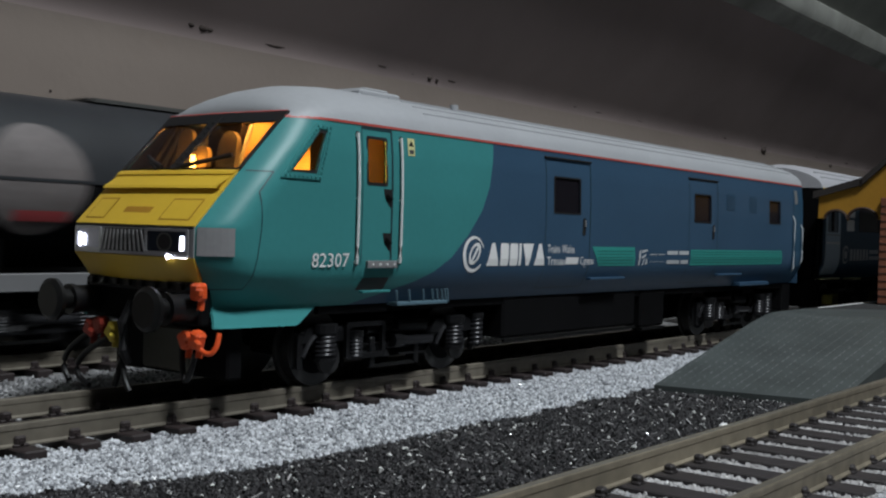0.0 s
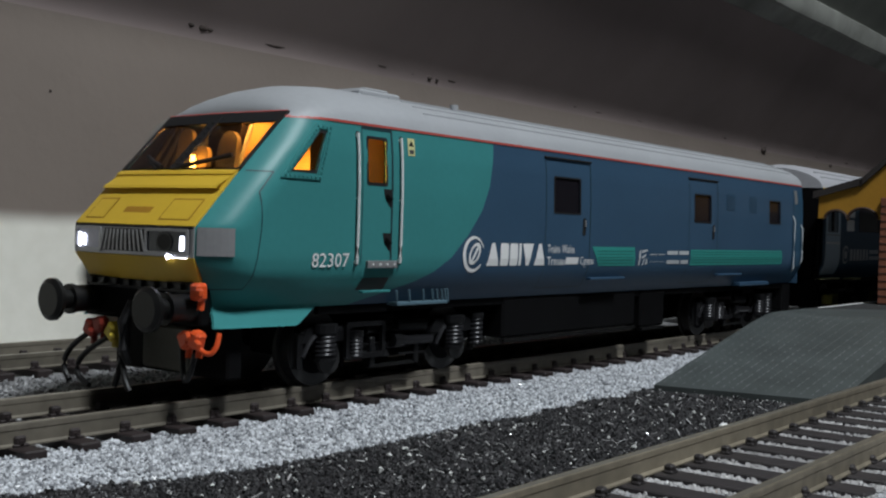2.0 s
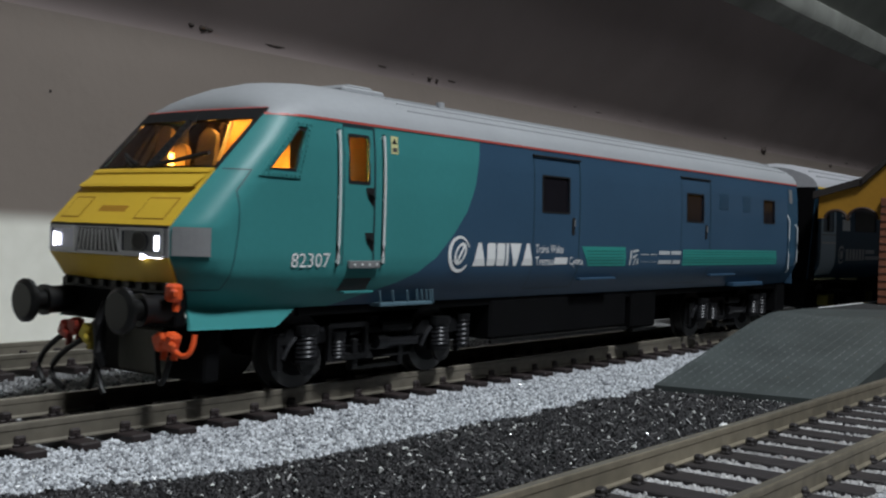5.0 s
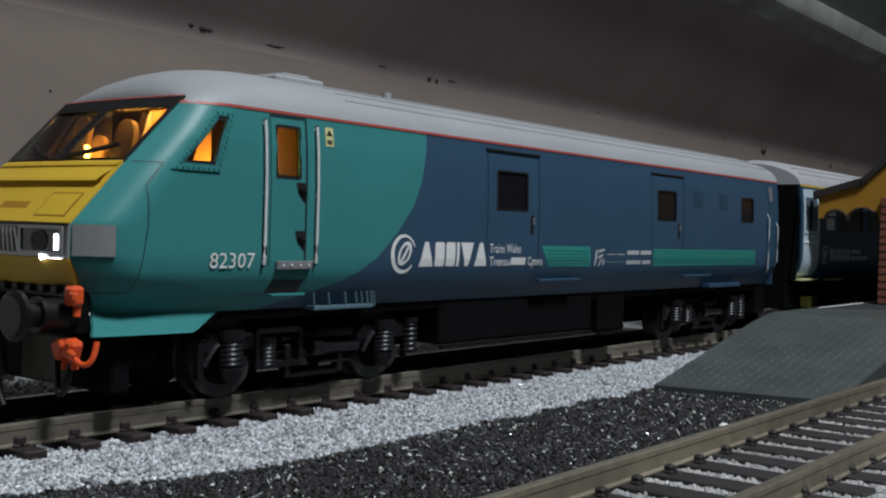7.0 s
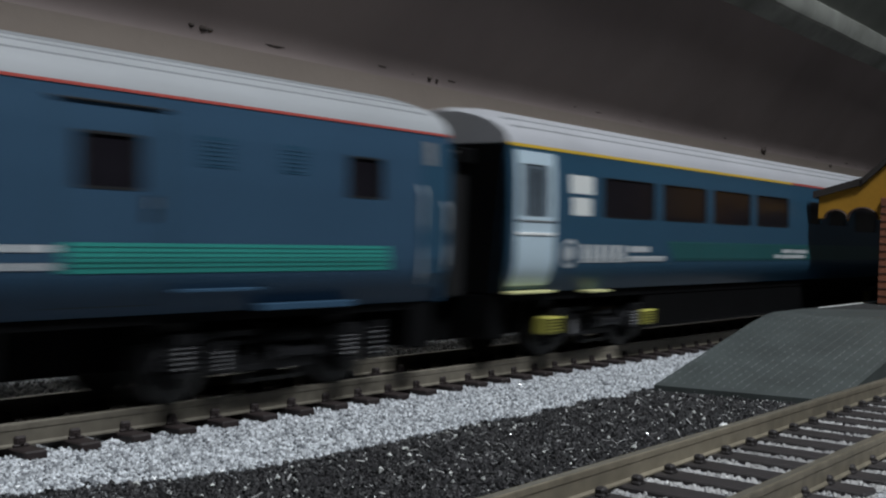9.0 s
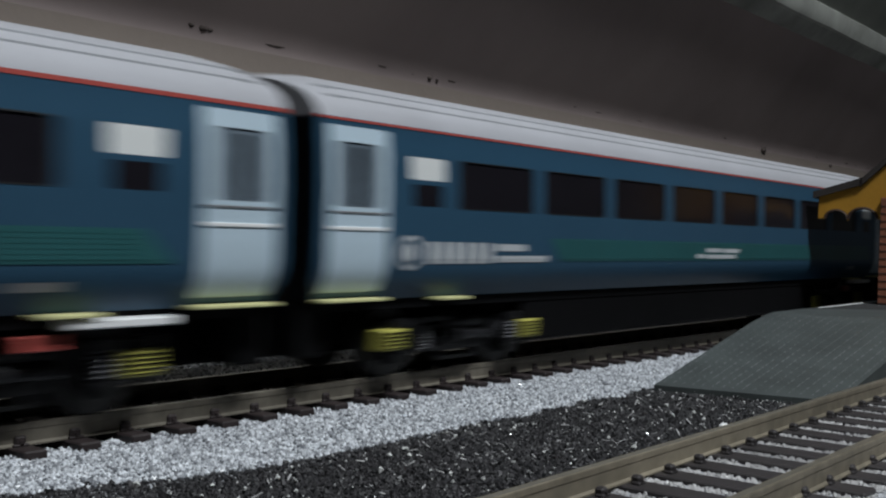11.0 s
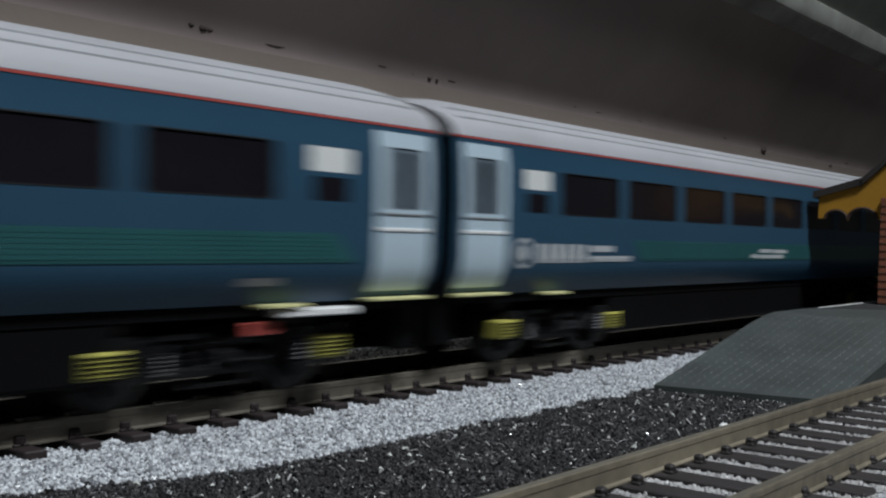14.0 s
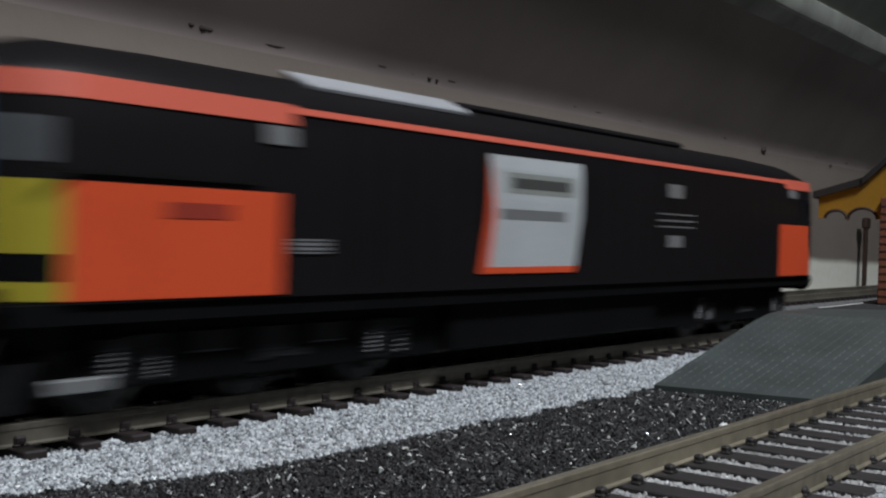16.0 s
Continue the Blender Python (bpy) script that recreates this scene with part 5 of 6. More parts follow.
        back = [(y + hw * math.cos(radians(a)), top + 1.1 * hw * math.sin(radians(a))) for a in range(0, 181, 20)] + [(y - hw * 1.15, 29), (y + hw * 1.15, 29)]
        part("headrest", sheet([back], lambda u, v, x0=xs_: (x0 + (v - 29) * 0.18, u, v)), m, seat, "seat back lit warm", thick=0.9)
    # Glowing sliver stands for a bright LED reflection.
    part("led_glint", box(bm_new(), -50.9, -50.6, 6.2, 7.3, 34.6, 36.8, 0.1), WARMFILL, root, "small glowing piece for an LED reflection")
    # Pale patch shaped like the bright column; the hidden block below lights it.
    part("lit_partition_patch", sheet([[(-3.5, 31.0), (-13.0, 31.0), (-14.4, 41.2), (-8.5, 41.2)]], lambda u, v: (-40.8, u, v)), CABIN, root, "cream patch for the lamplit part of the partition", thick=0.5)
    part("hidden_fill", box(bm_new(), -45.2, -43.0, -12.8, -8.0, 28.0, 32.0, 0.1), SIDEFILL, root, "unseen glowing block added to light the partition")
    part("door_stile", box(bm_new(), -44.4, -42.6, -15.9, -13.4, 21, 41.8), CABDARK, root)
    lining = [(-60, 24), (-24, 24), (-24, 42.4), (-49.6, 42.4), (-58.0, 33.6)]
    for s in (-1, 1):
        part("cab_lining", sheet([lining, frame_of(quarter, 1.0), door_win], on(cab_side, s, -0.8), tuple(-60 + 1.5 * k for k in range(14)), (28, 34, 38, 40)), CABDARK, root)
    part("cab_ceiling", box(bm_new(), -48.0, -23, -14.0, 14.0, 43.0, 43.2), CABDARK, root)
    part("cab_lamp", box(bm_new(), -48.6, -46.0, -4.0, 4.0, 42.72, 42.95), CABLAMP, root, "glowing warm cab ceiling lamp")
    # ends and underside
    part("body_floor", box(bm_new(), -58, end - 0.5, -12.4, 12.4, 13.2, 14.0), NEARBLACK, root)
    part("end_wall", box(bm_new(), end - 0.6, end, -16.6, 16.6, 13.4, 42.6), NAVY, root)
    gangway(root, end, 1)
    part("coupling_box", box(bm_new(), -60, -56, -4, 4, 6.5, 12.5, 0.4), NEARBLACK, root)
    # undergear between the bogies
    for xa, xb, za in ((9.0, 63.0, 5.3), (66, 78, 4.6)):
        for s in (-1, 1):
            t = part("equipment_box", box(bm_new(), xa, xb, min(s * 5, s * 14.4), max(s * 5, s * 14.4), za, 13.2, 0.5), NEARBLACK, root)
            part("box_rail", box(bm_new(), xa, xb, s * 14.4 - 0.3, s * 14.4 + 0.3, za - 0.7, za - 0.1), BUFFER, t)
    # Dark boxes added under the body to close the view through to the wall.
    part("dark_centre_box", box(bm_new(), -40, end + 3.5, -4.0, 4.0, 4.4, 13.3, 0.4), NEARBLACK, root)
    part("dark_end_box", box(bm_new(), end - 6.0, end + 0.5, -14.5, 14.5, 5.2, 13.4, 0.4), NEARBLACK, root)
    part("sole_bar", box(bm_new(), -42, 160, -14.0, -13.0, 12.0, 13.4), NEARBLACK, root)
    bogie(root, -21.0), bogie(root, 125.0)
    # front gear: buffers, pipes, hoses, plough plate
    buffer_beam(root, -65.6, -1)
    hp = part("hook_plate", box(bm_new(), -66.2, -65.4, -12.6, 12.0, 15.8, 17.5, 0.2), BLACK, root)
    for k in range(8):
        part("bolt_block", box(bm_new(), -66.9, -66.1, -10.9 + 3.0 * k, -9.6 + 3.0 * k, 16.3, 17.3, 0.15), BLACK, hp)
    part("plough", box(bm_new(), -64.5, -63.0, -9.4, 0.8, 4.2, 10.8, 0.4), GUARD, root, "olive-grey guard plate above the rails")
    part("plough", box(bm_new(), -60.0, -57.0, -13.4, 13.4, 3.0, 11.2, 0.4), NEARBLACK, root)
    for y, z, m, tilt in ((-14.9, 16.3, ORANGE, 0), (-14.8, 9.6, ORANGE, 20), (-12.6, 9.4, ORANGE, -30), (9.8, 9.5, DARKRED, 25), (7.4, 10.0, DARKRED, -20), (4.4, 9.4, CABLEY, 35)):
        q = Matrix.Translation((-67.0, y, z)) @ Matrix.Rotation(radians(tilt), 4, "X")
        tp = part("pipe_tap", box(bm_new(), -1.0, 1.0, -1.0, 1.0, -1.25, 1.25, 0.4, m=q), m, root)
        part("tap_lever", box(bm_new(), -1.5, -0.7, -2.2, -0.8, -0.7, 0.6, 0.3, m=q), m, tp)
        part("tap_stem", cyl(bm_new(), (-66.6, y, z - 2.6), (-66.2, y, z + 1.0), 0.5, 8), m, tp)
    part("air_hose", tube(bm_new(), arc((-67, -15.0, 8.6), (-66.5, -18.2, 6.2), (-65.2, -17.4, 10.6)), 0.38, 8), ORANGE, root, "curled orange air hose")
    for pts in (((-67.5, 9.4, 8.8), (-68.6, 17.5, 4.6), (-68.4, 13.2, 1.2)), ((-67.5, 5.0, 8.3), (-68.6, 16.0, 3.2), (-68.2, 8.4, 0.8)), ((-67.2, 2.6, 11.0), (-68.2, -0.6, 7.0), (-68.0, 2.4, 1.4)), ((-67.2, 1.2, 8.4), (-68.0, 1.4, 4.0), (-68.0, -1.3, 0.9)), ((-67.0, -11.6, 8.6), (-68.0, -13.2, -0.6), (-66.6, -14.0, 7.4))):
        part("brake_hose", tube(bm_new(), arc(*pts), 0.45, 8), BLACK, root, "hanging black brake hose", smooth=True)
    part("hose_bracket", box(bm_new(), -67.6, -66.6, 0.4, 2.0, 4.6, 11.6, 0.3), BLACK, root)
    part("screw_coupling", tube(bm_new(), [(-67, 0, 14), (-68.6, 0, 11), (-68.4, 0, 7), (-67.4, 0, 5)], 0.7, 8), BLACK, root)
    return root


def gangway(parent, x, d):
    xa, xb = sorted((x, x + d * 4.0))
    g = part("gangway", box(bm_new(), xa, xb, -7.5, 7.5, 13.0, 41.5, 0.5), RUBBER, parent, "black corridor gangway")
    part("gangway_plate", box(bm_new(), xa, xb, -9.0, -7.6, 39.0, 42.0, 0.2), NEARBLACK, g)
    return g


COACH_END = 148.4   # half the body length of a coach


def coach(label, first, group="coaches of the train"):
    """A long coach; x runs from -149.5 to 149.5."""
    root = thing("passenger_coach", label, "railway coach", group)
    e = COACH_END
    w0 = -109.5
    wins = [rect(w0 - 3.2 + 28.4 * k, w0 + 28.4 * k + 20.5, 29.9, 38.3, 0.8) for k in range(8)]
    if first:
        wins = wins[:4] + [rect(w0 + 123.5, w0 + 133.0, 31.5, 38.0, 0.6), rect(w0 + 141, w0 + 158, 31.5, 38.0, 0.6)] + wins[6:]
    small = [rect(-126.4, -117.0, 34.4, 38.2, 0.4), rect(117.0, 126.4, 34.4, 38.2, 0.4)]
    small2 = [rect(-125.6, -117.8, 29.9, 33.6, 0.4), rect(117.8, 125.6, 29.9, 33.6, 0.4)]
    door_holes = [rect(-144.6, -134.6, 29.2, 39.4, 0.8), rect(134.6, 144.6, 29.2, 39.4, 0.8)]
    sidep = [(-e, 14.2), (e, 14.2), (e, 43.2), (-e, 43.2)]
    for s in (1, -1):
        b = shell("body_side", [sidep] + wins + small + small2 + door_holes, plain_side, s, (), Z_CUTS, COACH_BLUE, root, "blue-painted coach side")
        for w in wins:
            pane(b, w, plain_side, s, DARKGLASS, 0.3)
        for w in small:
            pane(b, w, plain_side, s, FROSTED, 0.1, False)
        for w in small2:
            pane(b, w, plain_side, s, FROSTED if first and w is small2[0] else DARKGLASS, 0.1, False)
        for k, hole in ((-1, door_holes[0]), (1, door_holes[1])):
            a0, a1 = sorted((k * 146.4, k * 132.2))
            d = part("coach_door", sheet([rect(a0, a1, 15.6, 41.9, 0.5), hole], on(plain_side, s, 0.14), (), Z_CUTS), PALE, root, "pale blue-grey coach door", smooth=True)
            part("door_window", sheet([hole], on(plain_side, s, -0.1)), DOORGLASS, d)
            part("window_bar", box(bm_new(), k * 139.6 - 0.7, k * 139.6 + 0.7, -s * 17.75 - 0.3, -s * 17.75 + 0.3, 29.6, 38.6, 0.1), DARKGLASS, d)
            part("door_crease", box(bm_new(), a0 + 0.6, a1 - 0.6, -s * 17.9 - 0.25, -s * 17.9 + 0.25, 25.5, 26.1, 0.1), WHITE, d)
            part("door_rail", box(bm_new(), a0 + 0.6, a1 - 0.6, -s * 17.95 - 0.15, -s * 17.95 + 0.15, 28.2, 28.5), GREYP, d)
            part("foot_step", box(bm_new(), a0 - 0.4, a1 + 0.4, -s * 16.4 - 1.7, -s * 16.4 + 1.7, 14.1, 14.6, 0.1), WARNY, d, "pale yellow foot step")
            part("end_step", box(bm_new(), k * 113 - 4.2, k * 113 + 4.2, -s * 16.2 - 1.7, -s * 16.2 + 1.7, 13.7, 14.2, 0.1), WARNY, root)
        green = [(-82.0, 25.0), (123.0, 25.0), (128.0, 20.4), (-78.0, 20.4)]
        bd = strip("band", b, green, plain_side, s, COACH_GREEN, 0.08, "dark green band of fine stripes")
        for k in range(6):
            strip("gap_line", bd, rect(-78.0, 122.0, 20.95 + 0.66 * k, 21.1 + 0.66 * k), plain_side, s, STRIPE_DARK, 0.12)
        em = strip("emblem", b, [(-126.2 + 3.2 * math.cos(radians(a)), 22.0 + 3.0 * math.sin(radians(a))) for a in range(20, 330, 14)] + [(-126.0 + 2.5 * math.cos(radians(a)), 22.0 + 2.3 * math.sin(radians(a))) for a in range(320, 20, -14)], plain_side, s, SIGNGREY, 0.12)
        strip("emblem_lobe", em, [(-126.2 + 1.6 * math.cos(radians(a)), 22.0 + 1.5 * math.sin(radians(a))) for a in range(0, 360, 30)], plain_side, s, SIGNGREY, 0.14)
        for k in range(6):
            xx = -121.8 + 3.4 * k
            strip("name_shape", b, [(xx, 20.1), (xx + 2.7, 20.1), (xx + 2.7 - 0.5 * (k % 2), 23.9), (xx + 0.5 * (k % 2), 23.9)], plain_side, s, SIGNGREY, 0.12)
        strip("name_bar", b, rect(-101.0, -91.0, 22.4, 23.7), plain_side, s, SIGNGREY, 0.12)
        strip("name_bar", b, rect(-101.0, -83.0, 20.3, 21.5), plain_side, s, SIGNGREY, 0.12)
        for xa, xb, za in ((-14, -9.4, 21.0), (-8.4, 1.0, 22.5), (-8.4, 10.0, 20.9), (2, 12.2, 22.4)):
            strip("print_bar", b, rect(xa, xb, za, za + 1.0), plain_side, s, SIGNGREY, 0.13)
        if first:
            strip("cantrail_line", b, rect(-e, 0.0, 42.6, 43.2), plain_side, s, YELLOW, 0.14, "yellow line below the roof")
            strip("cantrail_line", b, rect(0.0, e, 42.6, 43.2), plain_side, s, RED, 0.14, "red line below the roof")
        else:
            strip("cantrail_line", b, rect(-e, e, 42.75, 43.12), plain_side, s, RED, 0.14, "red line below the roof")
        strip("data_panel", b, rect(104.0, 112.0, 17.0, 18.2), plain_side, s, GREYP, 0.12)
        part("sole_bar", box(bm_new(), -e + 4, e - 4, -s * 13.9 - 0.5, -s * 13.9 + 0.5, 12.4, 14.3), NEARBLACK, root)
        part("underframe_skirt", box(bm_new(), -86, 86, min(-s * 5, -s * 14.2), max(-s * 5, -s * 14.2), 4.4, 12.8, 0.6), NEARBLACK, root)
        part("red_tap", box(bm_new(), 107.0, 113.0, -s * 15.2 - 0.5, -s * 15.2 + 0.5, 9.6, 11.6, 0.2), RED, root)
        part("end_board", box(bm_new(), 113.0, 129.0, -s * 15.8 - 1.6, -s * 15.8 + 1.6, 12.2, 13.4, 0.2), WHITE, root, "white footboard below the door")
    xs = [-e, -e + 1.5, -e + 4, -e + 9, -90, -30, 30, 90, e - 9, e - 4, e - 1.5, e]
    part("roof", roof_mesh(xs, lambda x: 8.1 * (1 if abs(x) < e - 9 else 1 - 0.18 * ((abs(x) - e + 9) / 9) ** 2), lambda x: 17.0, 43.1), COACH_ROOF, root, "pale grey roof", smooth=True)
    for yy in (-15.0, -12.6, 12.6, 15.0):
        zz = 43.2 + 0.985 * float(np.interp(abs(yy) * 0.965, ROOF_Y[::-1], ROOF_Z[::-1]))
        part("roof_rib", box(bm_new(), -e + 4, e - 4, yy - 0.12, yy + 0.12, zz - 0.3, zz + 0.15), ROOF, root)
    for s in (-1, 1):
        part("end_wall", box(bm_new(), min(s * e, s * (e - 0.6)), max(s * e, s * (e - 0.6)), -16.6, 16.6, 14.2, 42.9), NEARBLACK, root)
        gangway(root, s * e, s)
        # Same added dark boxes below the coach ends and along its middle.
        part("dark_end_box", box(bm_new(), min(s * e, s * (e - 6)), max(s * e, s * (e - 6)), -14.0, 14.0, 5.2, 14.0, 0.4), NEARBLACK, root)
    part("dark_centre_box", box(bm_new(), -e - 3.5, e + 3.5, -4.0, 4.0, 4.4, 13.5, 0.4), NEARBLACK, root)
    part("body_floor", box(bm_new(), -e + 1, e - 1, -13.8, 13.8, 13.6, 14.4), NEARBLACK, root)
    for s in (-1, 1):
        bogie(root, s * 104.8, 34.1, STEPYELLOW)
    return root


def locomotive():
    """A long black diesel with orange cab sides and a yellow front; x runs from 0 (front beam) to 276."""
    root = thing("diesel_locomotive", "black diesel locomotive with orange cab sides and red roof line", "model locomotive")
    L = 272.0
    sidep = [(0.0, 15.4), (L, 15.4), (L, 42.6), (0.0, 42.6)]

    def fn(x, z, off=0.0):
        w = half_width(max(z, 21.0))
        far_end = 2.2 * max(0.0, 1 - max(0.0, L - x) / 6.0) ** 2
        return w - far_end - 7.5 * max(0.0, 1 - max(0.0, x) / 13.0) ** 2 + off

    cu = (0.7, 1.5, 2.5, 3.6, 4.8, 6.0, 7.5, 9.2, 11, L - 7, L - 4.5, L - 2.5, L - 1)

    def deco(name, poly, m, off, parent, label=""):
        poly = [(u + 4.0, v) for u, v in poly]
        return part(name, sheet([poly], on(fn, 1, off), cu, (20, 32, 38)), m, parent, label)

    for s in (1, -1):
        b = shell("body_side", [sidep], fn, s, cu, Z_CUTS, LOCO_BLACK, root, "black-painted loco side")
        for xa, xb in ((9.0, 45.0), (L - 30.0, L - 0.4)):
            part("orange_panel", sheet([rect(xa, xb, 15.8, 30.7)], on(fn, s, 0.09), cu, (20, 24, 28)), LOCO_ORANGE, b, "orange cab side panel")
        part("yellow_panel", sheet([rect(0.3, 9.0, 15.8, 30.7)], on(fn, s, 0.09), cu, (20, 24, 28)), LOCO_YELLOW, b, "yellow front wrapped round the corner")
        part("corner_band", sheet([rect(0.3, 8.6, 18.2, 21.6)], on(fn, s, 0.13), cu, (20,)), NEARBLACK, b)
        part("cab_window", sheet([rect(0.6, 8.0, 32.8, 38.4, 0.5)], on(fn, s, 0.09), cu), CABWINDOW, b)
        part("cab_window", sheet([rect(L - 13.0, L - 6.5, 32.6, 38.4, 0.5)], on(fn, s, 0.09), cu), DARKGLASS, b)
        part("roof_line", sheet([rect(0.2, 47.5, 40.9, 44.0)], on(lambda x, z, o=0.0: fn(x, min(z, 42.6), o) - max(0, z - 42.6) * 0.28, s, 0.12), cu), LOCO_RED, root, "broad orange-red roof edge", thick=0.1)
        part("roof_line", sheet([rect(47.5, L - 25, 42.65, 43.65)], on(lambda x, z, o=0.0: fn(x, min(z, 42.6), o) - max(0, z - 42.6) * 0.28, s, 0.12)), LOCO_RED, root, "thin red roof line", thick=0.1)
        part("roof_line", sheet([rect(L - 25, L - 0.2, 41.2, 44.0)], on(lambda x, z, o=0.0: fn(x, min(z, 42.6), o) - max(0, z - 42.6) * 0.28, s, 0.12), cu), LOCO_RED, root, thick=0.1)
        part("waist_rail", box(bm_new(), 6, 40, -s * 17.9 - 0.2, -s * 17.9 + 0.2, 31.6, 32.0), BUFFER, b)
        part("battery_box", box(bm_new(), 90.5, 171.5, min(-s * 4, -s * 15), max(-s * 4, -s * 15), 4, 14.5, 0.6), NEARBLACK, root)
        part("sole_bar", box(bm_new(), 2, L - 2, -s * 16.2 - 0.8, -s * 16.2 + 0.8, 12.8, 15.4), NEARBLACK, root)
        # Dark panels added across the bogies so that no gaps show.
        part("dark_bogie_panel", box(bm_new(), 14, 90, -s * 12.6 - 0.5, -s * 12.6 + 0.5, 3.6, 13.0, 0.3), NEARBLACK, root)
        part("dark_bogie_panel", box(bm_new(), 172, L - 14, -s * 12.6 - 0.5, -s * 12.6 + 0.5, 3.6, 13.0, 0.3), NEARBLACK, root)
        part("cab_step", box(bm_new(), 8, 17, -s * 15.8 - 0.8, -s * 15.8 + 0.8, 4.2, 6.0, 0.2), GREYP, root)
    b = [c for c in root.children if c.name.startswith("body_side")][0]
    deco("number_shadow", rect(20, 31, 26.5, 28.6), DARKRED, 0.13, b)
    deco("plate", rect(37.5, 43.4, 37.7, 40.5), GREYP, 0.13, b, "grey plate")
    deco("plate", rect(42.5, 51.0, 21.8, 24.0), GREYP, 0.13, b, "grey plate")
    for k in range(3):
        deco("louvre", rect(42.5, 51, 22.1 + 0.7 * k, 22.3 + 0.7 * k), NEARBLACK, 0.17, b)
    # large white panel with grey print shapes and a red edge
    board = deco("sign_panel", [(93.6, 40.4), (127.0, 40.6), (126.4, 29.0), (124.5, 19.5), (93.6, 19.4), (95.2, 29.0)], SIGNGREY, 0.12, b, "large white panel with grey and red shapes")
    deco("panel_edge", [(93.6, 40.4), (95.2, 29.0), (93.6, 19.4), (124.5, 19.5), (124.2, 18.2), (90.6, 18.2), (92.8, 29.0)], LOCO_ORANGE, 0.14, board)
    deco("panel_band", rect(99.0, 123.5, 33.4, 37.4), TANKGREY, 0.15, board)
    deco("panel_band", rect(97.0, 120.0, 28.4, 30.4), GREYP, 0.15, board)
    deco("panel_print", rect(101.0, 121.5, 34.4, 36.4), DEEPGREY, 0.18, board)
    for z0, z1, xa, xb in ((35.4, 38.6, 166.5, 174.5), (31.3, 31.6, 161, 181), (29.7, 30.1, 161, 181), (28.3, 28.6, 161, 181), (23.6, 26.4, 166.5, 174.5)):
        deco("plate", rect(xa, xb, z0, z1), GREYP, 0.13, b)
    for k in range(26):
        deco("body_rib", rect(56 + 7 * k, 56.3 + 7 * k, 16.5, 41.5), NEARBLACK, 0.05, b)
    deco("plate", rect(L - 27.0, L - 20.0, 38.6, 41.0), GREYP, 0.13, b)
    # yellow front with black lower band and windscreens
    for s, xf, g in ((-1, 0.0, 0.74), (1, L, 1.0)):
        fr = lambda off, xf=xf, s=s, g=g: (lambda u, v: (xf + s * (0.8 * (1 - (u / 16.0 / g) ** 2) - max(0.0, v - 31) * 0.22 + off), u, v))
        part("front_panel", sheet([[(-15.6 * g, 15.4), (15.6 * g, 15.4), (15.6 * g, 31.0), (-15.6 * g, 31.0)]], fr(0), (-12, -6, 0, 6, 12)), LOCO_YELLOW, root, "yellow front end", thick=0.4)
        part("front_band", sheet([rect(-15.4 * g, 15.4 * g, 18.2, 21.6)], fr(0.12), (-12, -6, 0, 6, 12)), NEARBLACK, root)
        part("front_upper", sheet([[(-15.6 * g, 31.0), (15.6 * g, 31.0), (14.5 * g, 43.2), (-14.5 * g, 43.2)]], fr(0), (-12, -6, 0, 6, 12), (36,)), LOCO_BLACK, root, thick=0.4)
        for y in (-7.2 * g, 7.2 * g):
            # Plain grey here too, standing for what the glass reflects.
            part("windscreen", sheet([rect(y - 6.4 * g, y + 6.4 * g, 32.4, 39.0, 0.8)], fr(0.15)), DEEPGREY, root, "dull grey windscreen")
        part("front_line", sheet([rect(-14.6 * g, 14.6 * g, 41.0, 43.4)], fr(0.15), (-12, -6, 0, 6, 12)), LOCO_RED, root)
    xs = [1.5, 3, 6, 12, 30, 130, 240, L - 12, L - 6, L - 3, L - 1.5]
    part("roof", roof_mesh(xs, lambda x: 7.6 * min(1.0, 0.55 + 0.45 * min(1, min(x, L - x) / 14.0)), lambda x: fn(x, 42.6) - 0.5), LOCO_BLACK, root, "sooty black roof", smooth=True)
    part("roof_panel", box(bm_new(), 55, 97, -12.6, -6.4, 48.5, 49.6, 0.3, m=Matrix.Translation((0, -9.5, 48.6)) @ Matrix.Rotation(radians(24), 4, "X") @ Matrix.Translation((0, 9.5, -48.6))), COACH_ROOF, root, "pale roof grille")
    part("roof_hump", box(bm_new(), 100, 200, -7, 7, 49.0, 50.9, 0.8), LOCO_BLACK, root)
    part("body_floor", box(bm_new(), 1, L - 1, -15.5, 15.5, 14.6, 15.6), NEARBLACK, root)
    buffer_beam(root, 1.0, -1), buffer_beam(root, L - 1.0, 1)
    for s in (-1, 1):
        bm = bm_new()
        foot = [(-5.5, s * 3.0), (1.5, s * 15.0), (4.5, s * 15.0), (-2.5, s * 3.0)]
        top = [(x + 2.2, y) for x, y in foot]
        a, b = [bm.verts.new((x, y, 2.2)) for x, y in foot], [bm.verts.new((x, y, 8.2)) for x, y in top]
        bm.faces.new(a), bm.faces.new(b)
        for i in range(4):
            bm.faces.new((a[i], a[(i + 1) % 4], b[(i + 1) % 4], b[i]))
        bmesh.ops.recalc_face_normals(bm, faces=bm.faces[:])
        part("snow_plough", bm, BLACK, root, "black snow plough blade")
    for k in range(5):
        part("bogie_rib", box(bm_new(), 20 + 12 * k, 28 + 12 * k, -13.6, -12.9, 7.0 + 0.6 * (k % 2), 11.0, 0.3), BLACK, root)
    for xc in (46.0, L - 46.0):
        bg = bogie(root, xc, 52.0)
        wheelset(bg, xc)
    return root


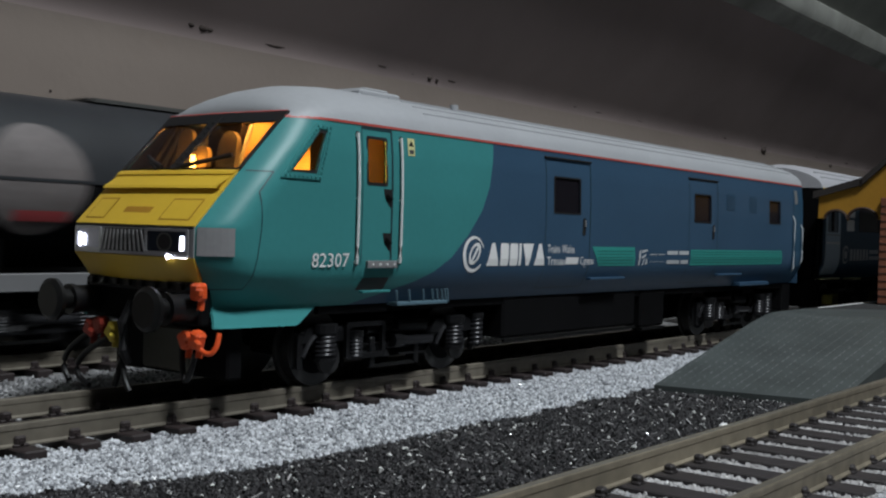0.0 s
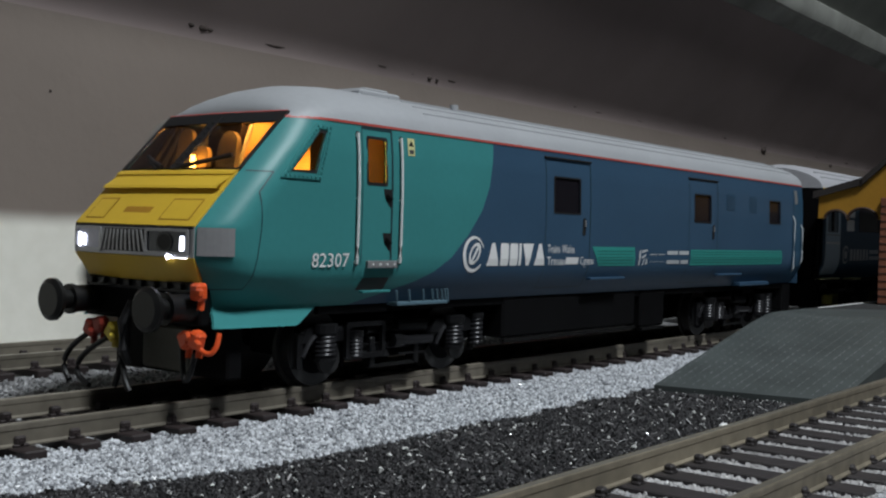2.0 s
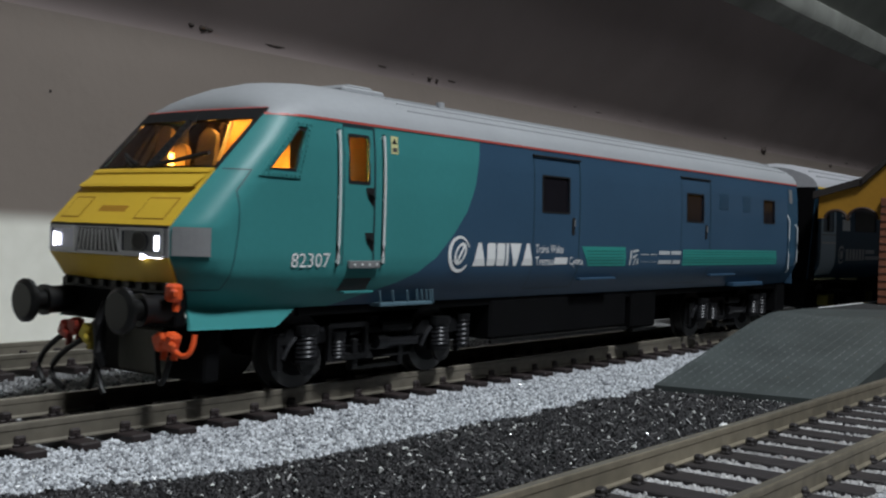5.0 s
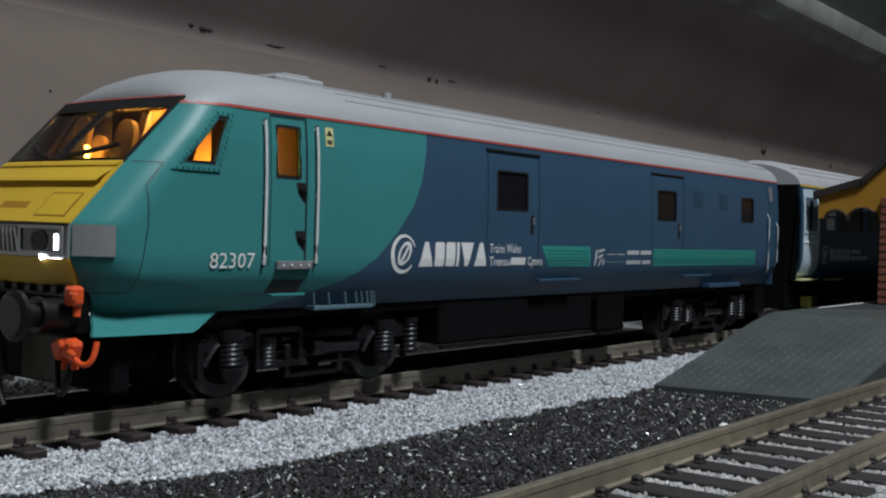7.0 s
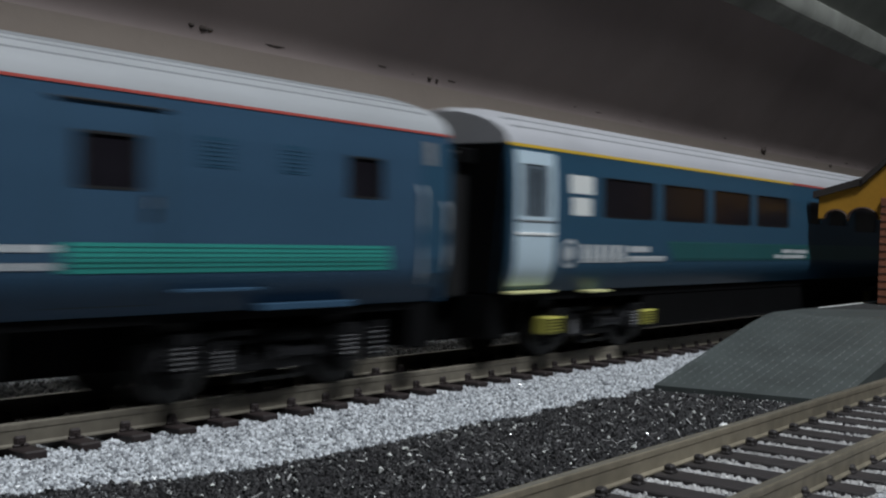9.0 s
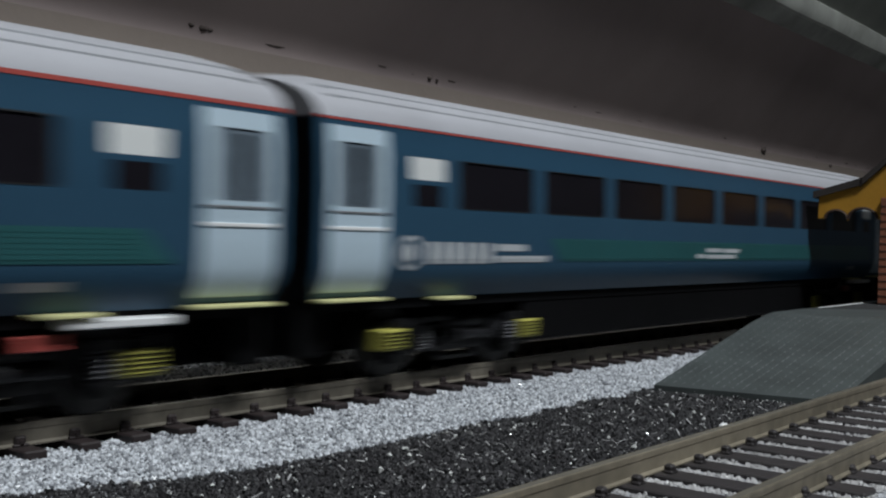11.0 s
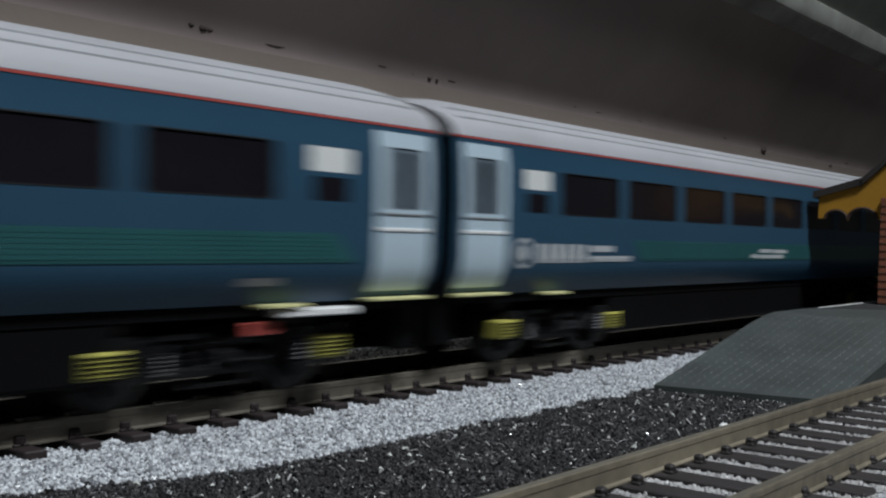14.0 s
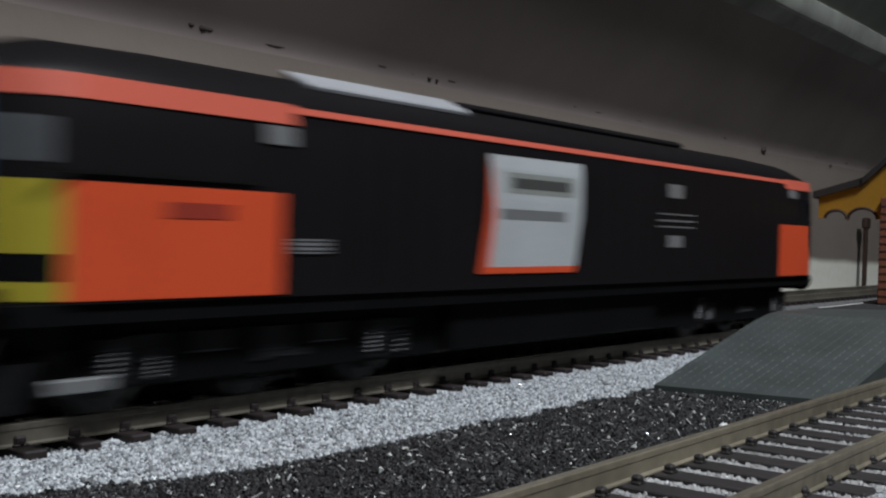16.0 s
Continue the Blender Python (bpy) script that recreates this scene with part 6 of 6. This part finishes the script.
def tank_wagon(label, upper, lower, frame_mat, spans, tail=-158.0):
    """A bogie tank wagon; x runs from the tail to 0, the front end of the barrel."""
    root = thing("tank_wagon", label, "tank wagon", "tank wagons on the rear line")
    zc, r = 33.0, 17.0
    # Each barrel's lower half takes a darker colour than its top.
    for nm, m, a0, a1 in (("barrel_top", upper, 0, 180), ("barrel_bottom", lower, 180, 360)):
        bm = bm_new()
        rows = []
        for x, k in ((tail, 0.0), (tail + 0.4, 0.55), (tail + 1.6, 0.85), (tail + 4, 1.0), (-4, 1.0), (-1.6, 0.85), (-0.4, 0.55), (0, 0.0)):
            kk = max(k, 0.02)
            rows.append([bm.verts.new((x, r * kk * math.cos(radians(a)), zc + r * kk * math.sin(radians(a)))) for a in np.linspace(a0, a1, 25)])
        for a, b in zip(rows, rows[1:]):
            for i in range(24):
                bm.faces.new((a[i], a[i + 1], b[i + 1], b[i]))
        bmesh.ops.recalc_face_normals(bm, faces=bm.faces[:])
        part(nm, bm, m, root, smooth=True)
    part("barrel_seam", box(bm_new(), tail + 3, -3, -r - 0.25, -r + 0.4, zc - 0.4, zc + 0.2), TANKDARK, root)
    for s in (-1, 1):
        for xa, xb in spans:
            part("sole_bar", box(bm_new(), xa, xb, s * 15 - 0.8, s * 15 + 0.8, 12.2, 15.6, 0.2), frame_mat, root)
    for xa, xb in ((tail - 6, tail + 46), (-46, 6)):
        part("underframe", box(bm_new(), xa, xb, -14, 14, 12.3, 13.4), NEARBLACK, root)
    for x in (tail + 10, -10):
        part("saddle", box(bm_new(), x - 3, x + 3, -13, 13, 13, 22, 0.4), NEARBLACK, root)
    part("walkway", box(bm_new(), -120, -40, -4, 4, zc + r, zc + r + 0.8), DEEPGREY, root)
    for s, xe in ((-1, tail - 7.0), (1, 7.0)):
        beam = part("buffer_beam", box(bm_new(), xe - 0.8, xe + 0.8, -15, 15, 10.8, 15.4), NEARBLACK, root)
        for y in (-11.4, 11.4):
            bf = part("buffer", cyl(bm_new(), (xe, y, 13.4), (xe + s * 4, y, 13.4), 1.4, 12), BLACK, beam)
            part("buffer_head", cyl(bm_new(), (xe + s * 4, y, 13.4), (xe + s * 4.8, y, 13.4), 3.0, 20), BUFFER, bf)
    for y in (-12.6, -8.4):
        part("ladder_stile", cyl(bm_new(), (tail - 3.5, y, 14), (tail + 1.5, y, 50), 0.35, 6), lower, root)
    for k in range(9):
        t = (k + 0.5) / 9
        part("ladder_rung", cyl(bm_new(), (tail - 3.5 + 5 * t, -12.6, 14 + 36 * t), (tail - 3.5 + 5 * t, -8.4, 14 + 36 * t), 0.3, 6), WHITE, root)
    for xc in (tail + 20.0, -20.0):
        bogie(root, xc, 26.0)
    return root


def curved_print(parent, x0, x1, z0, z1, m, zc=33.0, r=17.12):
    """A printed patch on the near flank of a barrel."""
    bm = bm_new()
    rows = []
    for z in np.linspace(z0, z1, 7):
        y = -math.sqrt(max(0.0, r * r - (z - zc) ** 2))
        rows.append([bm.verts.new((x0, y, z)), bm.verts.new((x1, y, z))])
    for a, b in zip(rows, rows[1:]):
        bm.faces.new((a[0], a[1], b[1], b[0]))
    bmesh.ops.recalc_face_normals(bm, faces=bm.faces[:])
    return part("print_patch", bm, m, parent)


def ball_print(parent, xc, zc0, rad, m, zc=33.0, r=17.15, z_lo=-99, z_hi=99):
    bm = bm_new()
    ps = []
    for a in np.linspace(0, 2 * math.pi, 33)[:-1]:
        z = min(z_hi, max(z_lo, zc0 + rad * math.sin(a)))
        ps.append((xc + rad * math.cos(a), z))
    bm.free()
    bm = sheet([ps], lambda u, v: (u, -math.sqrt(max(0.0, r * r - (v - zc) ** 2)), v), (), tuple(np.linspace(zc0 - rad, zc0 + rad, 9)[1:-1]))
    return part("round_print", bm, m, parent, "pale round print on the barrel", smooth=True)


dvt = driving_trailer()
coach_a = coach("blue coach with pale end doors and yellow roof line", True)
coach_b = coach("blue coach with pale end doors and red roof line", False)
coach_c = copy_thing(coach_b, Matrix.Identity(4))
coach_d = copy_thing(coach_b, Matrix.Identity(4))
loco = locomotive()
tank_dark = tank_wagon("dark grey tank wagon with a pale round print", TANKDARK, NEARBLACK, GREYP, ((-165, 7),))
ball_print(tank_dark, -139.5, 33.0, 10.4, mat("worn_round_print", (0.135, 0.120, 0.118), 0.55, vary=0.4, grain=700))
curved_print(tank_dark, -144.0, -133.0, 25.2, 27.2, TANKRED, r=17.3)
tank_pale = tank_wagon("pale grey tank wagon with red print and red frame", TANKGREY, DEEPGREY, TANKRED, ((-152, -99), (-46, 7)), -145.0)
curved_print(tank_pale, -128.0, -109.0, 36.5, 38.6, TANKRED)
curved_print(tank_pale, -128.0, -109.0, 33.6, 36.5, mat("tank_faded_red", (0.40, 0.20, 0.19), 0.5))
curved_print(tank_pale, -34.0, -2.0, 38.0, 39.4, WHITE)
curved_print(tank_pale, -34.0, -8.0, 35.6, 36.6, NAVY)


def motions():
    train = [(0.0, 0.0), (4.2, 0.0), (4.8, 2.0), (5.4, 11.0), (5.9, 18.6), (6.2, 19.9), (7.8, 19.9), (7.9, 21.3), (8.0, 29.5), (8.2, 49.0), (8.5, 90.4), (8.8, 139.0), (9.0, 175.0), (9.2, 210.5),
             (10.2, 386.0), (11.3, 586.0), (11.5, 624.0), (12.0, 719.5), (12.5, 811.0), (13.0, 907.0), (13.5, 1003.0), (14.0, 1102.0), (14.5, 1198.5), (15.0, 1295.5), (15.5, 1391.0), (16.0, 1488.0)]
    for ob, x0 in ((dvt, 0.0), (coach_a, 328.5), (coach_b, 632.0), (coach_c, 936.5), (coach_d, 1238.5), (loco, 1389.0)):
        walk(ob, [(t, pose((x0 - d) * MM, 0, 0)) for t, d in train])
    for ob, x0 in ((tank_dark, 86.6), (tank_pale, -115.5)):
        walk(ob, [(t, pose((x0 + 125.0 * t) * MM, 64 * MM, 0)) for t in (0.0, 4.0, 8.0, 12.0, 16.0)])


motions()
